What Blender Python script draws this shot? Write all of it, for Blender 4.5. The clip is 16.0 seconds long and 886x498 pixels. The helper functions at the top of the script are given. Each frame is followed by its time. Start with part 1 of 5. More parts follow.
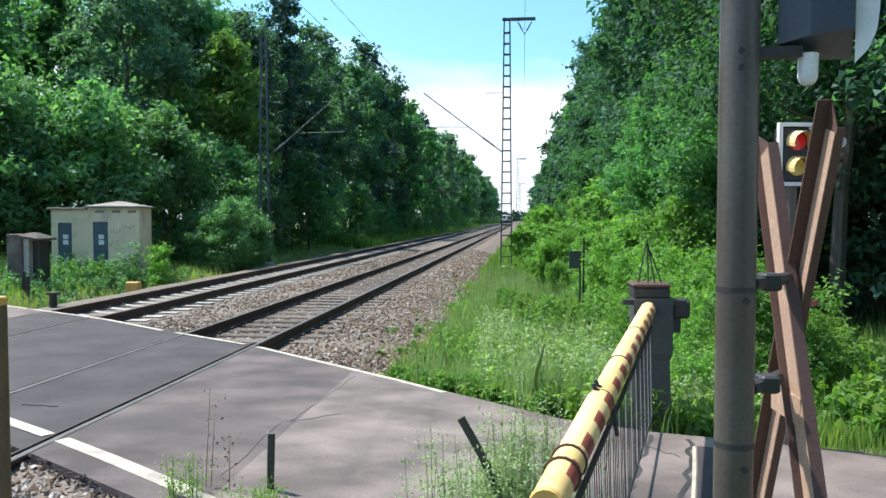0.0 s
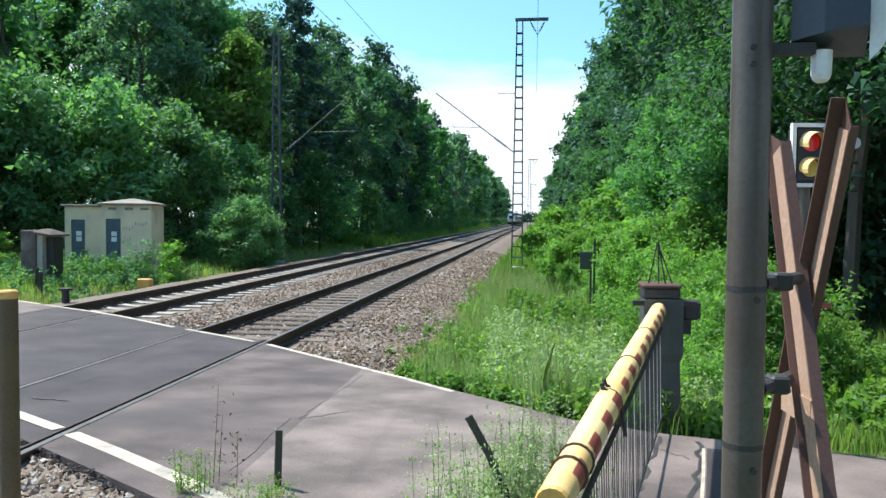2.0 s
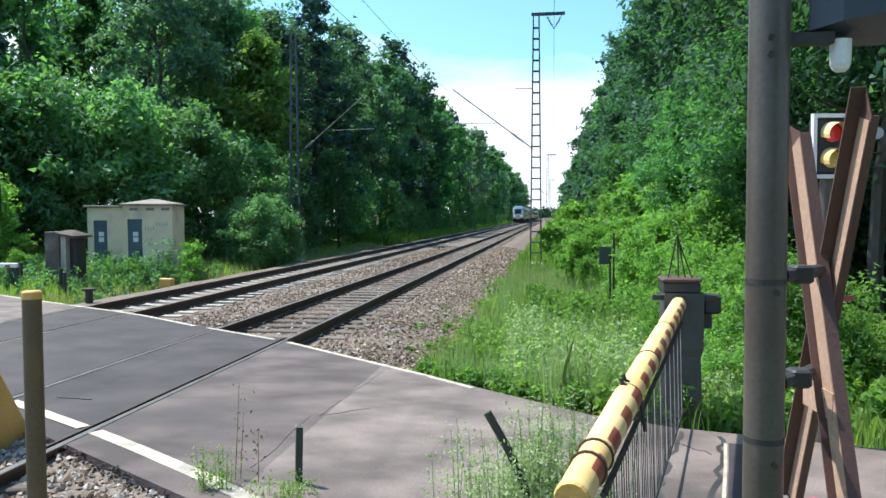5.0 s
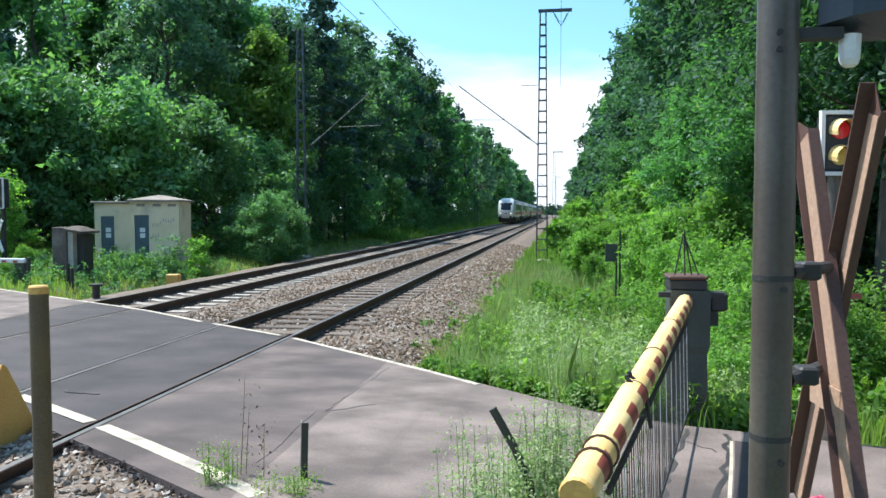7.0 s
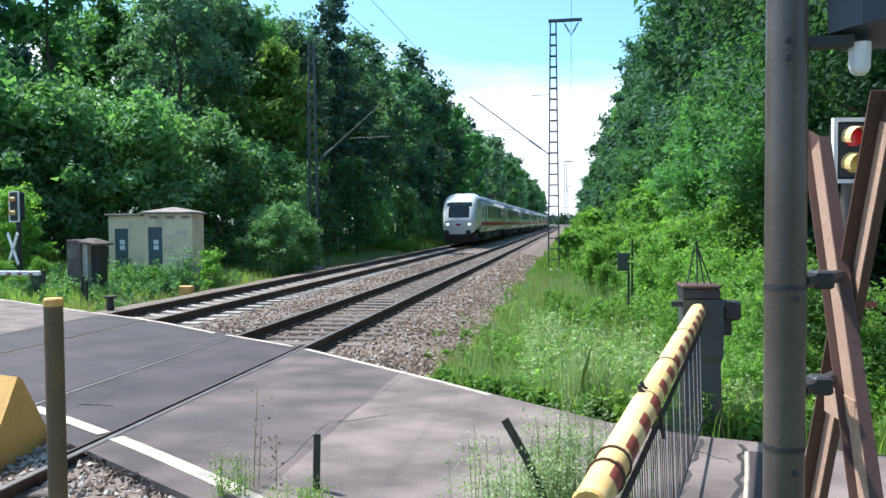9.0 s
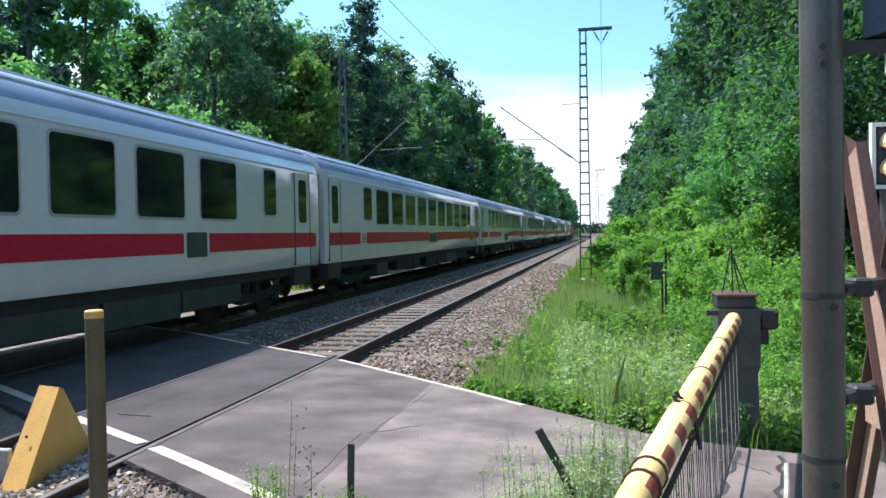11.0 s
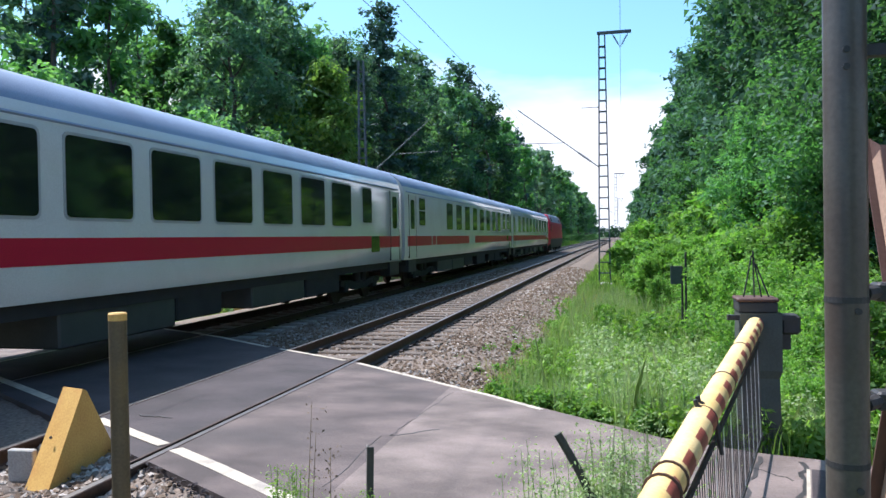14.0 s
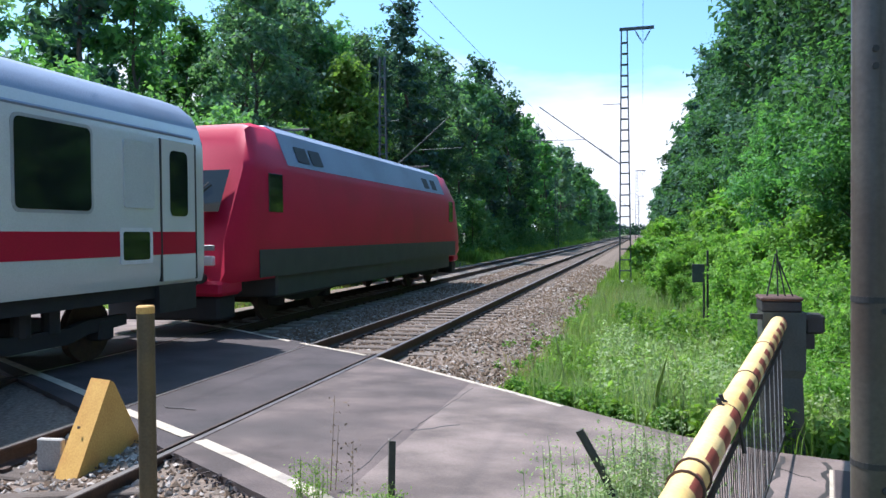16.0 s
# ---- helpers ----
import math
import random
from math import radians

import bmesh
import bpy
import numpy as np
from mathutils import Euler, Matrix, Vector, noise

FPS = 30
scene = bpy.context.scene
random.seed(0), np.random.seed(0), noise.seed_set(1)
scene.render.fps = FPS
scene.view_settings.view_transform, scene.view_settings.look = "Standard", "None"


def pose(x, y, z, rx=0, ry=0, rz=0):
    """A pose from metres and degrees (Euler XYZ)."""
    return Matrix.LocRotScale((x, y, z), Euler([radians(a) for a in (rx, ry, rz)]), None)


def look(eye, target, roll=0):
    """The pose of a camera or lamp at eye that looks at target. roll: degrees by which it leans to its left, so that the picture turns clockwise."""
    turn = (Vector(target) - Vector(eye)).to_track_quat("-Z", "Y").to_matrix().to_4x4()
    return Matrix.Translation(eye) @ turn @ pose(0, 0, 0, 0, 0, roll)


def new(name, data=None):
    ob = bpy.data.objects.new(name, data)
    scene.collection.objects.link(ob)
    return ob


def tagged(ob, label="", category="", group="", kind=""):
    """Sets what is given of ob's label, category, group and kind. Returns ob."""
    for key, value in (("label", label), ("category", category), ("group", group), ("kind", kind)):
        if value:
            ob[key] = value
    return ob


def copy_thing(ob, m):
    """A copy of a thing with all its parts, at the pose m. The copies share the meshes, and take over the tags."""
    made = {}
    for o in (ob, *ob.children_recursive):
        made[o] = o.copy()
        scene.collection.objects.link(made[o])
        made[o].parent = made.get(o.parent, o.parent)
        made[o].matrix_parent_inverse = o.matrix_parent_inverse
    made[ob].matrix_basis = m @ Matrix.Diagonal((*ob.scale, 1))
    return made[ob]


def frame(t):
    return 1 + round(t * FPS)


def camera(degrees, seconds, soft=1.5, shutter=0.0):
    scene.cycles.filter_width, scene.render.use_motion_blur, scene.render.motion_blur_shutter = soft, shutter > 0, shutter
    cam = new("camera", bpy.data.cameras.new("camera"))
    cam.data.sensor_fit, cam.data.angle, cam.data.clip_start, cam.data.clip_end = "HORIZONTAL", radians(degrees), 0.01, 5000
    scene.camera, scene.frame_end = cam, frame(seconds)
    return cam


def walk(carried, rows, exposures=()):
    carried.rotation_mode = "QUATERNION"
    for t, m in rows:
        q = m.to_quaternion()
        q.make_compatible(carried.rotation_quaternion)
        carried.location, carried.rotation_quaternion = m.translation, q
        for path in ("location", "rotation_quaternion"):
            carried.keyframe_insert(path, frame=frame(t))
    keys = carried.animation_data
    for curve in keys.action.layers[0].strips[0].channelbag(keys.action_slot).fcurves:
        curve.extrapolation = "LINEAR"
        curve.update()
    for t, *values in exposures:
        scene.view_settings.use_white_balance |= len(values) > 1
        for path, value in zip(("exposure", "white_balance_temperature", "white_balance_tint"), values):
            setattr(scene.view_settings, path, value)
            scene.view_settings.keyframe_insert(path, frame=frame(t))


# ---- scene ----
# camera: t, x, y, z, yaw, pitch, roll
cam = camera(60.89, 16.0)
PATH = [
    (0, -0.014, 0.002, 1.837, 6.03, -2.28, 0.00),
    (0.5, -0.013, 0.015, 1.830, 6.85, -2.01, -0.32),
    (1, -0.007, 0.025, 1.825, 6.57, -2.46, -0.19),
    (1.5, -0.004, 0.019, 1.824, 6.63, -2.37, -0.39),
    (2, -0.004, 0.014, 1.822, 6.88, -2.26, -0.49),
    (2.5, -0.009, 0.008, 1.826, 7.10, -2.04, -0.67),
    (3, -0.012, 0.002, 1.822, 7.51, -2.13, -0.52),
    (3.5, -0.003, 0.004, 1.819, 7.76, -2.41, -0.33),
    (4, 0.002, 0.013, 1.821, 8.30, -2.49, 0.26),
    (6.5, 0.007, 0.017, 1.817, 8.38, -2.58, 0.01),
    (7, 0.006, 0.020, 1.815, 8.74, -2.75, 0.06),
    (7.5, 0.007, 0.013, 1.812, 8.79, -2.57, -0.26),
    (8, 0.007, 0.015, 1.810, 9.25, -2.74, -0.12),
    (8.5, 0.008, 0.015, 1.814, 9.28, -2.35, 0.05),
    (9, 0.012, 0.015, 1.818, 9.62, -1.98, 0.44),
    (11.5, 0.009, -0.006, 1.819, 12.22, -1.00, 0.87),
    (12, 0.005, -0.005, 1.821, 12.26, -0.83, 0.80),
    (12.5, 0.006, -0.005, 1.816, 12.50, -0.75, 0.89),
    (13, 0.006, -0.010, 1.820, 12.61, -0.81, 0.89),
    (13.5, 0.004, -0.014, 1.819, 12.93, -0.80, 0.87),
    (14, 0.005, -0.016, 1.818, 13.34, -0.85, 0.93),
    (14.5, 0.001, -0.019, 1.817, 12.91, -0.81, 0.78),
    (15, 0.001, -0.025, 1.819, 13.35, -0.95, 0.66),
    (15.5, -0.009, -0.041, 1.820, 14.09, -1.03, 0.60),
    (16, -0.011, -0.053, 1.820, 14.81, -1.12, 0.52),
]
walk(cam, [(t, pose(x, y, z, 90 + p, r, w)) for t, x, y, z, w, p, r in PATH],
     exposures=[(0, 0.42, 6100, 9), (8, 0.47, 6050, 9), (9.2, 0.52, 5950, 13.5), (16, 0.46, 5950, 17)])

# ---- light ----
SUN = Vector((-0.54, 0.20, 1.0)).normalized()
world = bpy.data.worlds.new("sky")
scene.world = world
world.use_nodes = True
wn, wl = world.node_tree.nodes, world.node_tree.links
sky = wn.new("ShaderNodeTexSky")
sky.sky_type, sky.sun_disc = "NISHITA", False
sky.sun_elevation = math.asin(SUN.z)
sky.sun_rotation = math.atan2(SUN.x, SUN.y)
sky.air_density, sky.dust_density, sky.ozone_density = 1.0, 1.5, 1.5
# thin white cloud bank low in the sky
tc, mp, cl = wn.new("ShaderNodeTexCoord"), wn.new("ShaderNodeMapping"), wn.new("ShaderNodeTexNoise")
mp.inputs["Scale"].default_value = (1.2, 1.2, 5.0)
cl.inputs["Scale"].default_value, cl.inputs["Detail"].default_value = 2.2, 6.0
sep, low, add, ramp = wn.new("ShaderNodeSeparateXYZ"), wn.new("ShaderNodeMapRange"), wn.new("ShaderNodeMath"), wn.new("ShaderNodeMapRange")
low.inputs["From Min"].default_value, low.inputs["From Max"].default_value = 0.30, 0.10
low.inputs["To Min"].default_value, low.inputs["To Max"].default_value = -0.35, 0.35
ramp.inputs["From Min"].default_value, ramp.inputs["From Max"].default_value = 0.42, 0.68
mix = wn.new("ShaderNodeMixRGB")
mix.inputs[2].default_value = (4.9, 5.1, 5.3, 1)
wl.new(tc.outputs["Generated"], mp.inputs["Vector"])
wl.new(mp.outputs["Vector"], cl.inputs["Vector"])
wl.new(tc.outputs["Generated"], sep.inputs[0])
wl.new(sep.outputs["Z"], low.inputs["Value"])
wl.new(low.outputs[0], add.inputs[0])
wl.new(cl.outputs["Fac"], add.inputs[1])
wl.new(add.outputs[0], ramp.inputs["Value"])
wl.new(ramp.outputs[0], mix.inputs[0])
tintn = wn.new("ShaderNodeMixRGB")
tintn.blend_type, tintn.inputs[0].default_value, tintn.inputs[2].default_value = "MULTIPLY", 1.0, (0.72, 1.02, 1.06, 1)
wl.new(sky.outputs[0], tintn.inputs[1])
wl.new(tintn.outputs[0], mix.inputs[1])
wl.new(mix.outputs[0], wn["Background"].inputs["Color"])
wn["Background"].inputs["Strength"].default_value = 0.185
sun = new("sun", bpy.data.lights.new("sun", "SUN"))
sun.data.energy, sun.data.angle, sun.data.color = 6.0, radians(1.0), (1.0, 0.95, 0.87)
sun.matrix_world = look(SUN * 60, (0, 0, 0))


# ---- materials ----
def mat(name, a, b=None, scale=6.0, rough=0.7, bump=0.2, metal=0.0, fine=60.0, stain=None, stain_scale=0.6, stain_amt=0.5, rnd=0.0, spec=0.5, detail=6.0, stretch=None, turn=0.0, hard=0.2):
    """Two colours mixed by noise at two scales, optional stains, fine bump."""
    m = bpy.data.materials.new(name)
    m.use_nodes = True
    n, l = m.node_tree.nodes, m.node_tree.links
    bsdf = n["Principled BSDF"]
    b = b or tuple(c * 0.75 for c in a)
    co = n.new("ShaderNodeTexCoord")
    src = co.outputs["Object"]
    if stretch:
        mapping = n.new("ShaderNodeMapping")
        mapping.inputs["Scale"].default_value = stretch
        mapping.inputs["Rotation"].default_value = (0, 0, radians(turn))
        l.new(src, mapping.inputs["Vector"])
        src = mapping.outputs["Vector"]
    n1, n2 = n.new("ShaderNodeTexNoise"), n.new("ShaderNodeTexNoise")
    n1.inputs["Scale"].default_value, n1.inputs["Detail"].default_value = scale, detail
    n2.inputs["Scale"].default_value, n2.inputs["Detail"].default_value = fine, 3.0
    l.new(src, n1.inputs["Vector"])
    l.new(src, n2.inputs["Vector"])
    r1 = n.new("ShaderNodeMapRange")
    r1.inputs["From Min"].default_value, r1.inputs["From Max"].default_value = 0.5 - hard, 0.5 + hard
    l.new(n1.outputs["Fac"], r1.inputs["Value"])
    mx = n.new("ShaderNodeMixRGB")
    mx.inputs[1].default_value, mx.inputs[2].default_value = (*a, 1), (*b, 1)
    l.new(r1.outputs[0], mx.inputs[0])
    out = mx.outputs[0]
    gr = n.new("ShaderNodeMixRGB")
    gr.blend_type = "OVERLAY"
    gr.inputs[0].default_value = 0.35
    l.new(out, gr.inputs[1])
    l.new(n2.outputs["Fac"], gr.inputs[2])
    out = gr.outputs[0]
    if stain:
        n3, r3, m3 = n.new("ShaderNodeTexNoise"), n.new("ShaderNodeMapRange"), n.new("ShaderNodeMixRGB")
        n3.inputs["Scale"].default_value, n3.inputs["Detail"].default_value = stain_scale, 8.0
        r3.inputs["From Min"].default_value, r3.inputs["From Max"].default_value = 0.5, 0.68
        r3.inputs["To Max"].default_value = stain_amt
        l.new(src, n3.inputs["Vector"])
        l.new(n3.outputs["Fac"], r3.inputs["Value"])
        l.new(r3.outputs[0], m3.inputs[0])
        l.new(out, m3.inputs[1])
        m3.inputs[2].default_value = (*stain, 1)
        out = m3.outputs[0]
    if rnd:
        oi, rr, hv = n.new("ShaderNodeObjectInfo"), n.new("ShaderNodeMapRange"), n.new("ShaderNodeHueSaturation")
        rr.inputs["To Min"].default_value, rr.inputs["To Max"].default_value = 1 - rnd, 1 + rnd
        l.new(oi.outputs["Random"], rr.inputs["Value"])
        l.new(rr.outputs[0], hv.inputs["Value"])
        l.new(out, hv.inputs["Color"])
        out = hv.outputs[0]
    l.new(out, bsdf.inputs["Base Color"])
    bsdf.inputs["Roughness"].default_value, bsdf.inputs["Metallic"].default_value = rough, metal
    bsdf.inputs["Specular IOR Level"].default_value = spec
    if bump:
        bp = n.new("ShaderNodeBump")
        bp.inputs["Strength"].default_value, bp.inputs["Distance"].default_value = bump, 0.01
        l.new(n2.outputs["Fac"], bp.inputs["Height"])
        l.new(bp.outputs[0], bsdf.inputs["Normal"])
    return m


def leafy(name, a, b, trans=0.45, obvar=0.25, gloss=0.012):
    """Thin leaves: diffuse, light passing through, and a little gloss; colour varies leaf by leaf and plant by plant."""
    m = bpy.data.materials.new(name)
    m.use_nodes = True
    n, l = m.node_tree.nodes, m.node_tree.links
    n.remove(n["Principled BSDF"])
    geo, oi = n.new("ShaderNodeNewGeometry"), n.new("ShaderNodeObjectInfo")
    mx, hv, rr = n.new("ShaderNodeMixRGB"), n.new("ShaderNodeHueSaturation"), n.new("ShaderNodeMapRange")
    mx.inputs[1].default_value, mx.inputs[2].default_value = (*a, 1), (*b, 1)
    l.new(geo.outputs["Random Per Island"], mx.inputs[0])
    rr.inputs["To Min"].default_value, rr.inputs["To Max"].default_value = 1 - obvar, 1 + obvar
    l.new(oi.outputs["Random"], rr.inputs["Value"])
    l.new(rr.outputs[0], hv.inputs["Value"])
    l.new(mx.outputs[0], hv.inputs["Color"])
    d, t, g = n.new("ShaderNodeBsdfDiffuse"), n.new("ShaderNodeBsdfTranslucent"), n.new("ShaderNodeBsdfGlossy")
    warm = n.new("ShaderNodeMixRGB")
    warm.blend_type, warm.inputs[0].default_value = "MULTIPLY", 1.0
    warm.inputs[2].default_value = (1.15, 1.45, 0.62, 1)
    l.new(hv.outputs[0], warm.inputs[1])
    l.new(hv.outputs[0], d.inputs["Color"])
    l.new(warm.outputs[0], t.inputs["Color"])
    g.inputs["Roughness"].default_value = 0.62
    # pale blue gloss tint: a hazy sheen painted onto the leaves
    g.inputs["Color"].default_value = (0.75, 0.9, 1.0, 1)
    m1, m2 = n.new("ShaderNodeMixShader"), n.new("ShaderNodeMixShader")
    m1.inputs[0].default_value, m2.inputs[0].default_value = trans, gloss
    l.new(d.outputs[0], m1.inputs[1])
    l.new(t.outputs[0], m1.inputs[2])
    l.new(m1.outputs[0], m2.inputs[1])
    l.new(g.outputs[0], m2.inputs[2])
    l.new(m2.outputs[0], n["Material Output"].inputs["Surface"])
    return m


ASPHALT = mat("asphalt", (0.215, 0.168, 0.147), (0.10, 0.077, 0.067), 1.6, 0.85, 0.7, fine=55, stain=(0.07, 0.056, 0.053), stain_scale=0.7, stain_amt=0.7, stretch=(0.75, 1.15, 1), turn=32, hard=0.13, detail=9)
ASPHALT_MID = mat("asphalt_mid", (0.135, 0.102, 0.092), (0.058, 0.044, 0.04), 1.6, 0.85, 0.7, fine=55, stain=(0.055, 0.045, 0.043), stain_scale=0.7, stain_amt=0.75, stretch=(0.75, 1.15, 1), turn=32, hard=0.13, detail=9)
ASPHALT_DARK = mat("asphalt_dark", (0.056, 0.043, 0.044), (0.025, 0.019, 0.020), 1.5, 0.8, 0.6, fine=55, stain=(0.03, 0.026, 0.028), stain_scale=0.7, stain_amt=0.6, stretch=(0.75, 1.15, 1), turn=32, hard=0.14, detail=9)
ROAD_PAINT = mat("road_paint", (0.52, 0.455, 0.355), (0.40, 0.345, 0.265), 14, 0.7, 0.4, stain=(0.17, 0.15, 0.14), stain_scale=4.0, stain_amt=0.6)
TAR = mat("tar", (0.03, 0.028, 0.028), (0.05, 0.045, 0.042), 5, 0.6, 0.3)
SOIL = mat("soil", (0.065, 0.10, 0.028), (0.095, 0.10, 0.045), 0.7, 0.95, 0.8, fine=25, stain=(0.04, 0.085, 0.018), stain_scale=0.25, stain_amt=0.8)
BALLAST = mat("ballast", (0.23, 0.175, 0.135), (0.09, 0.068, 0.052), 26, 0.9, 1.0, fine=22, stain=(0.12, 0.085, 0.06), stain_scale=0.5, stain_amt=0.5)
STONE = mat("ballast_stone", (0.35, 0.285, 0.23), (0.20, 0.155, 0.115), 9, 0.85, 0.4, rnd=0.2)
RAIL_SIDE = mat("rail_rust", (0.075, 0.045, 0.032), (0.045, 0.03, 0.025), 10, 0.75, 0.4, metal=0.2)
RAIL_TOP = mat("rail_top", (0.30, 0.28, 0.265), (0.22, 0.20, 0.185), 4, 0.42, 0.05, metal=1.0)
SLEEPER_WOOD = mat("sleeper_wood", (0.17, 0.135, 0.11), (0.10, 0.078, 0.062), 3, 0.85, 0.6, rnd=0.25, stretch=(1, 8, 8))
SLEEPER_CON = mat("sleeper_concrete", (0.37, 0.335, 0.29), (0.27, 0.24, 0.205), 3, 0.85, 0.4, rnd=0.12)
STEEL = mat("mast_steel", (0.10, 0.12, 0.125), (0.065, 0.075, 0.08), 4, 0.6, 0.2, metal=0.3)
WIRE = mat("wire", (0.05, 0.06, 0.06), (0.04, 0.045, 0.045), 3, 0.5, 0.0, metal=0.6)
POLE_GREY = mat("pole_paint", (0.10, 0.092, 0.078), (0.062, 0.047, 0.038), 2.5, 0.36, 0.1, stain=(0.045, 0.025, 0.019), stain_scale=1.3, stain_amt=0.85)
CROSS_RUST = mat("cross_paint", (0.10, 0.048, 0.036), (0.065, 0.032, 0.025), 3, 0.65, 0.2, stain=(0.18, 0.10, 0.075), stain_scale=1.5, stain_amt=0.4)
HOUSING_BLUE = mat("blue_housing", (0.035, 0.045, 0.06), (0.028, 0.036, 0.05), 3, 0.35, 0.05)
BLACK = mat("black_housing", (0.02, 0.022, 0.026), (0.03, 0.032, 0.036), 5, 0.5, 0.1)
DARK = mat("dark_metal", (0.035, 0.035, 0.036), (0.025, 0.024, 0.024), 5, 0.6, 0.2)
WHITE = mat("white_paint", (0.78, 0.79, 0.80), (0.66, 0.67, 0.67), 4, 0.5, 0.1)
YELLOW = mat("yellow_paint", (0.66, 0.40, 0.11), (0.56, 0.31, 0.08), 4, 0.6, 0.15, stain=(0.5, 0.22, 0.06), stain_scale=2.5, stain_amt=0.5)
BOOM_YEL = mat("boom_pale", (0.80, 0.62, 0.30), (0.70, 0.48, 0.18), 3, 0.5, 0.1, stain=(0.75, 0.48, 0.15), stain_scale=3.0, stain_amt=0.5)
BOOM_RED = mat("boom_red", (0.30, 0.072, 0.048), (0.23, 0.055, 0.038), 5, 0.55, 0.1)
GREEN_GREY = mat("barrier_housing", (0.062, 0.074, 0.064), (0.042, 0.05, 0.044), 4, 0.65, 0.2, stain=(0.12, 0.09, 0.065), stain_scale=2)
CONCRETE = mat("concrete", (0.46, 0.44, 0.40), (0.34, 0.32, 0.29), 4, 0.9, 0.5)
PLASTER = mat("hut_plaster", (0.80, 0.68, 0.48), (0.70, 0.58, 0.40), 1.5, 0.9, 0.3, stain=(0.42, 0.37, 0.30), stain_scale=0.9, stain_amt=0.8)
ROOFING = mat("hut_roofing", (0.30, 0.26, 0.22), (0.20, 0.175, 0.15), 2, 0.9, 0.4)
DOOR_BLUE = mat("door_blue", (0.075, 0.12, 0.145), (0.055, 0.09, 0.115), 3, 0.6, 0.1)
GRAFFITI = mat("graffiti", (0.33, 0.24, 0.30), (0.25, 0.2, 0.26), 3, 0.8, 0.0)
BARK = mat("bark", (0.10, 0.085, 0.07), (0.06, 0.05, 0.042), 3, 0.95, 0.8, stretch=(4, 4, 0.8), fine=30)
CAR_WHITE = mat("coach_paint", (0.68, 0.69, 0.67), (0.63, 0.64, 0.62), 0.6, 0.13, 0.0, stain=(0.52, 0.51, 0.47), stain_scale=0.8, stain_amt=0.25)
CAR_RED = mat("coach_red", (0.50, 0.010, 0.045), (0.45, 0.009, 0.04), 0.6, 0.4, 0.0, spec=0.25)
CAR_ROOF = mat("coach_roof", (0.27, 0.33, 0.44), (0.21, 0.26, 0.36), 0.5, 0.5, 0.1, stain=(0.18, 0.21, 0.27), stain_scale=0.5)
CAR_UNDER = mat("underframe", (0.018, 0.018, 0.02), (0.028, 0.027, 0.027), 3, 0.8, 0.3)
CAR_SKIRT = mat("coach_skirt", (0.055, 0.063, 0.06), (0.04, 0.046, 0.045), 2, 0.6, 0.1)
GASKET_PALE = mat("coach_plate", (0.58, 0.60, 0.60), (0.53, 0.55, 0.55), 1.0, 0.3, 0.0)
GASKET = mat("window_frame", (0.42, 0.43, 0.43), (0.33, 0.34, 0.34), 3, 0.45, 0.0)
LOCO_RED = mat("loco_red", (0.58, 0.013, 0.06), (0.50, 0.012, 0.05), 0.7, 0.5, 0.0, spec=0.25, stain=(0.42, 0.02, 0.045), stain_scale=0.7, stain_amt=0.4)
GLASS = bpy.data.materials.new("dark_glass")
GLASS.use_nodes = True
gb = GLASS.node_tree.nodes["Principled BSDF"]
gb.inputs["Base Color"].default_value, gb.inputs["Roughness"].default_value = (0.012, 0.016, 0.016, 1), 0.06


def lens(name, col, glow):
    m = mat(name, col, col, 3, 0.2, 0.0)
    b = m.node_tree.nodes["Principled BSDF"]
    b.inputs["Emission Color"].default_value, b.inputs["Emission Strength"].default_value = (*col, 1), glow
    return m


RED_LENS, AMBER_LENS, HEADLAMP = lens("red_lens", (0.55, 0.015, 0.02), 0.12), mat("amber_lens", (0.75, 0.6, 0.15), rough=0.3, bump=0), lens("headlamp", (1, 0.92, 0.6), 1.2)
# blue is raised in the tall trees' greens to colour in haze
LEAF_DARK = leafy("leaf_dark", (0.050, 0.115, 0.068), (0.10, 0.195, 0.095), 0.5, 0.35, 0.02)
LEAF_MID = leafy("leaf_mid", (0.06, 0.16, 0.065), (0.13, 0.265, 0.095), 0.55, 0.3, 0.02)
# bluish and pale: haze and glare over the far wood, as leaf colour
LEAF_HAZY = leafy("leaf_hazy", (0.085, 0.175, 0.115), (0.19, 0.30, 0.18), 0.55, 0.35, 0.04)
LEAF_ELDER = leafy("leaf_elder", (0.085, 0.20, 0.075), (0.21, 0.35, 0.15), 0.5, 0.25, 0.03)
# darkest leaf green, with shade under the canopy put into it
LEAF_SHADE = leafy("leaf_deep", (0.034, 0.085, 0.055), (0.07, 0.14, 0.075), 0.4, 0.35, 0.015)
LEAF_LIGHT = leafy("leaf_light", (0.10, 0.22, 0.042), (0.23, 0.37, 0.085), 0.52)
LEAF_LIME = leafy("leaf_lime", (0.15, 0.27, 0.035), (0.27, 0.40, 0.07), 0.5)
NEEDLES = leafy("needles", (0.035, 0.082, 0.062), (0.065, 0.125, 0.085), 0.3, 0.25, 0.035)
LEAF_YELLOW = leafy("leaf_yellowish", (0.11, 0.20, 0.055), (0.22, 0.31, 0.085), 0.5)
BLADE = leafy("grass_blade", (0.125, 0.21, 0.045), (0.24, 0.34, 0.095), 0.5)
BLADE_LIME = leafy("grass_yellowish", (0.17, 0.25, 0.055), (0.31, 0.37, 0.12), 0.5)
BLADE_DRY = leafy("grass_dry", (0.27, 0.37, 0.16), (0.42, 0.48, 0.27), 0.4)
BLADE_STRAW = leafy("grass_straw", (0.33, 0.27, 0.13), (0.45, 0.38, 0.20), 0.3)


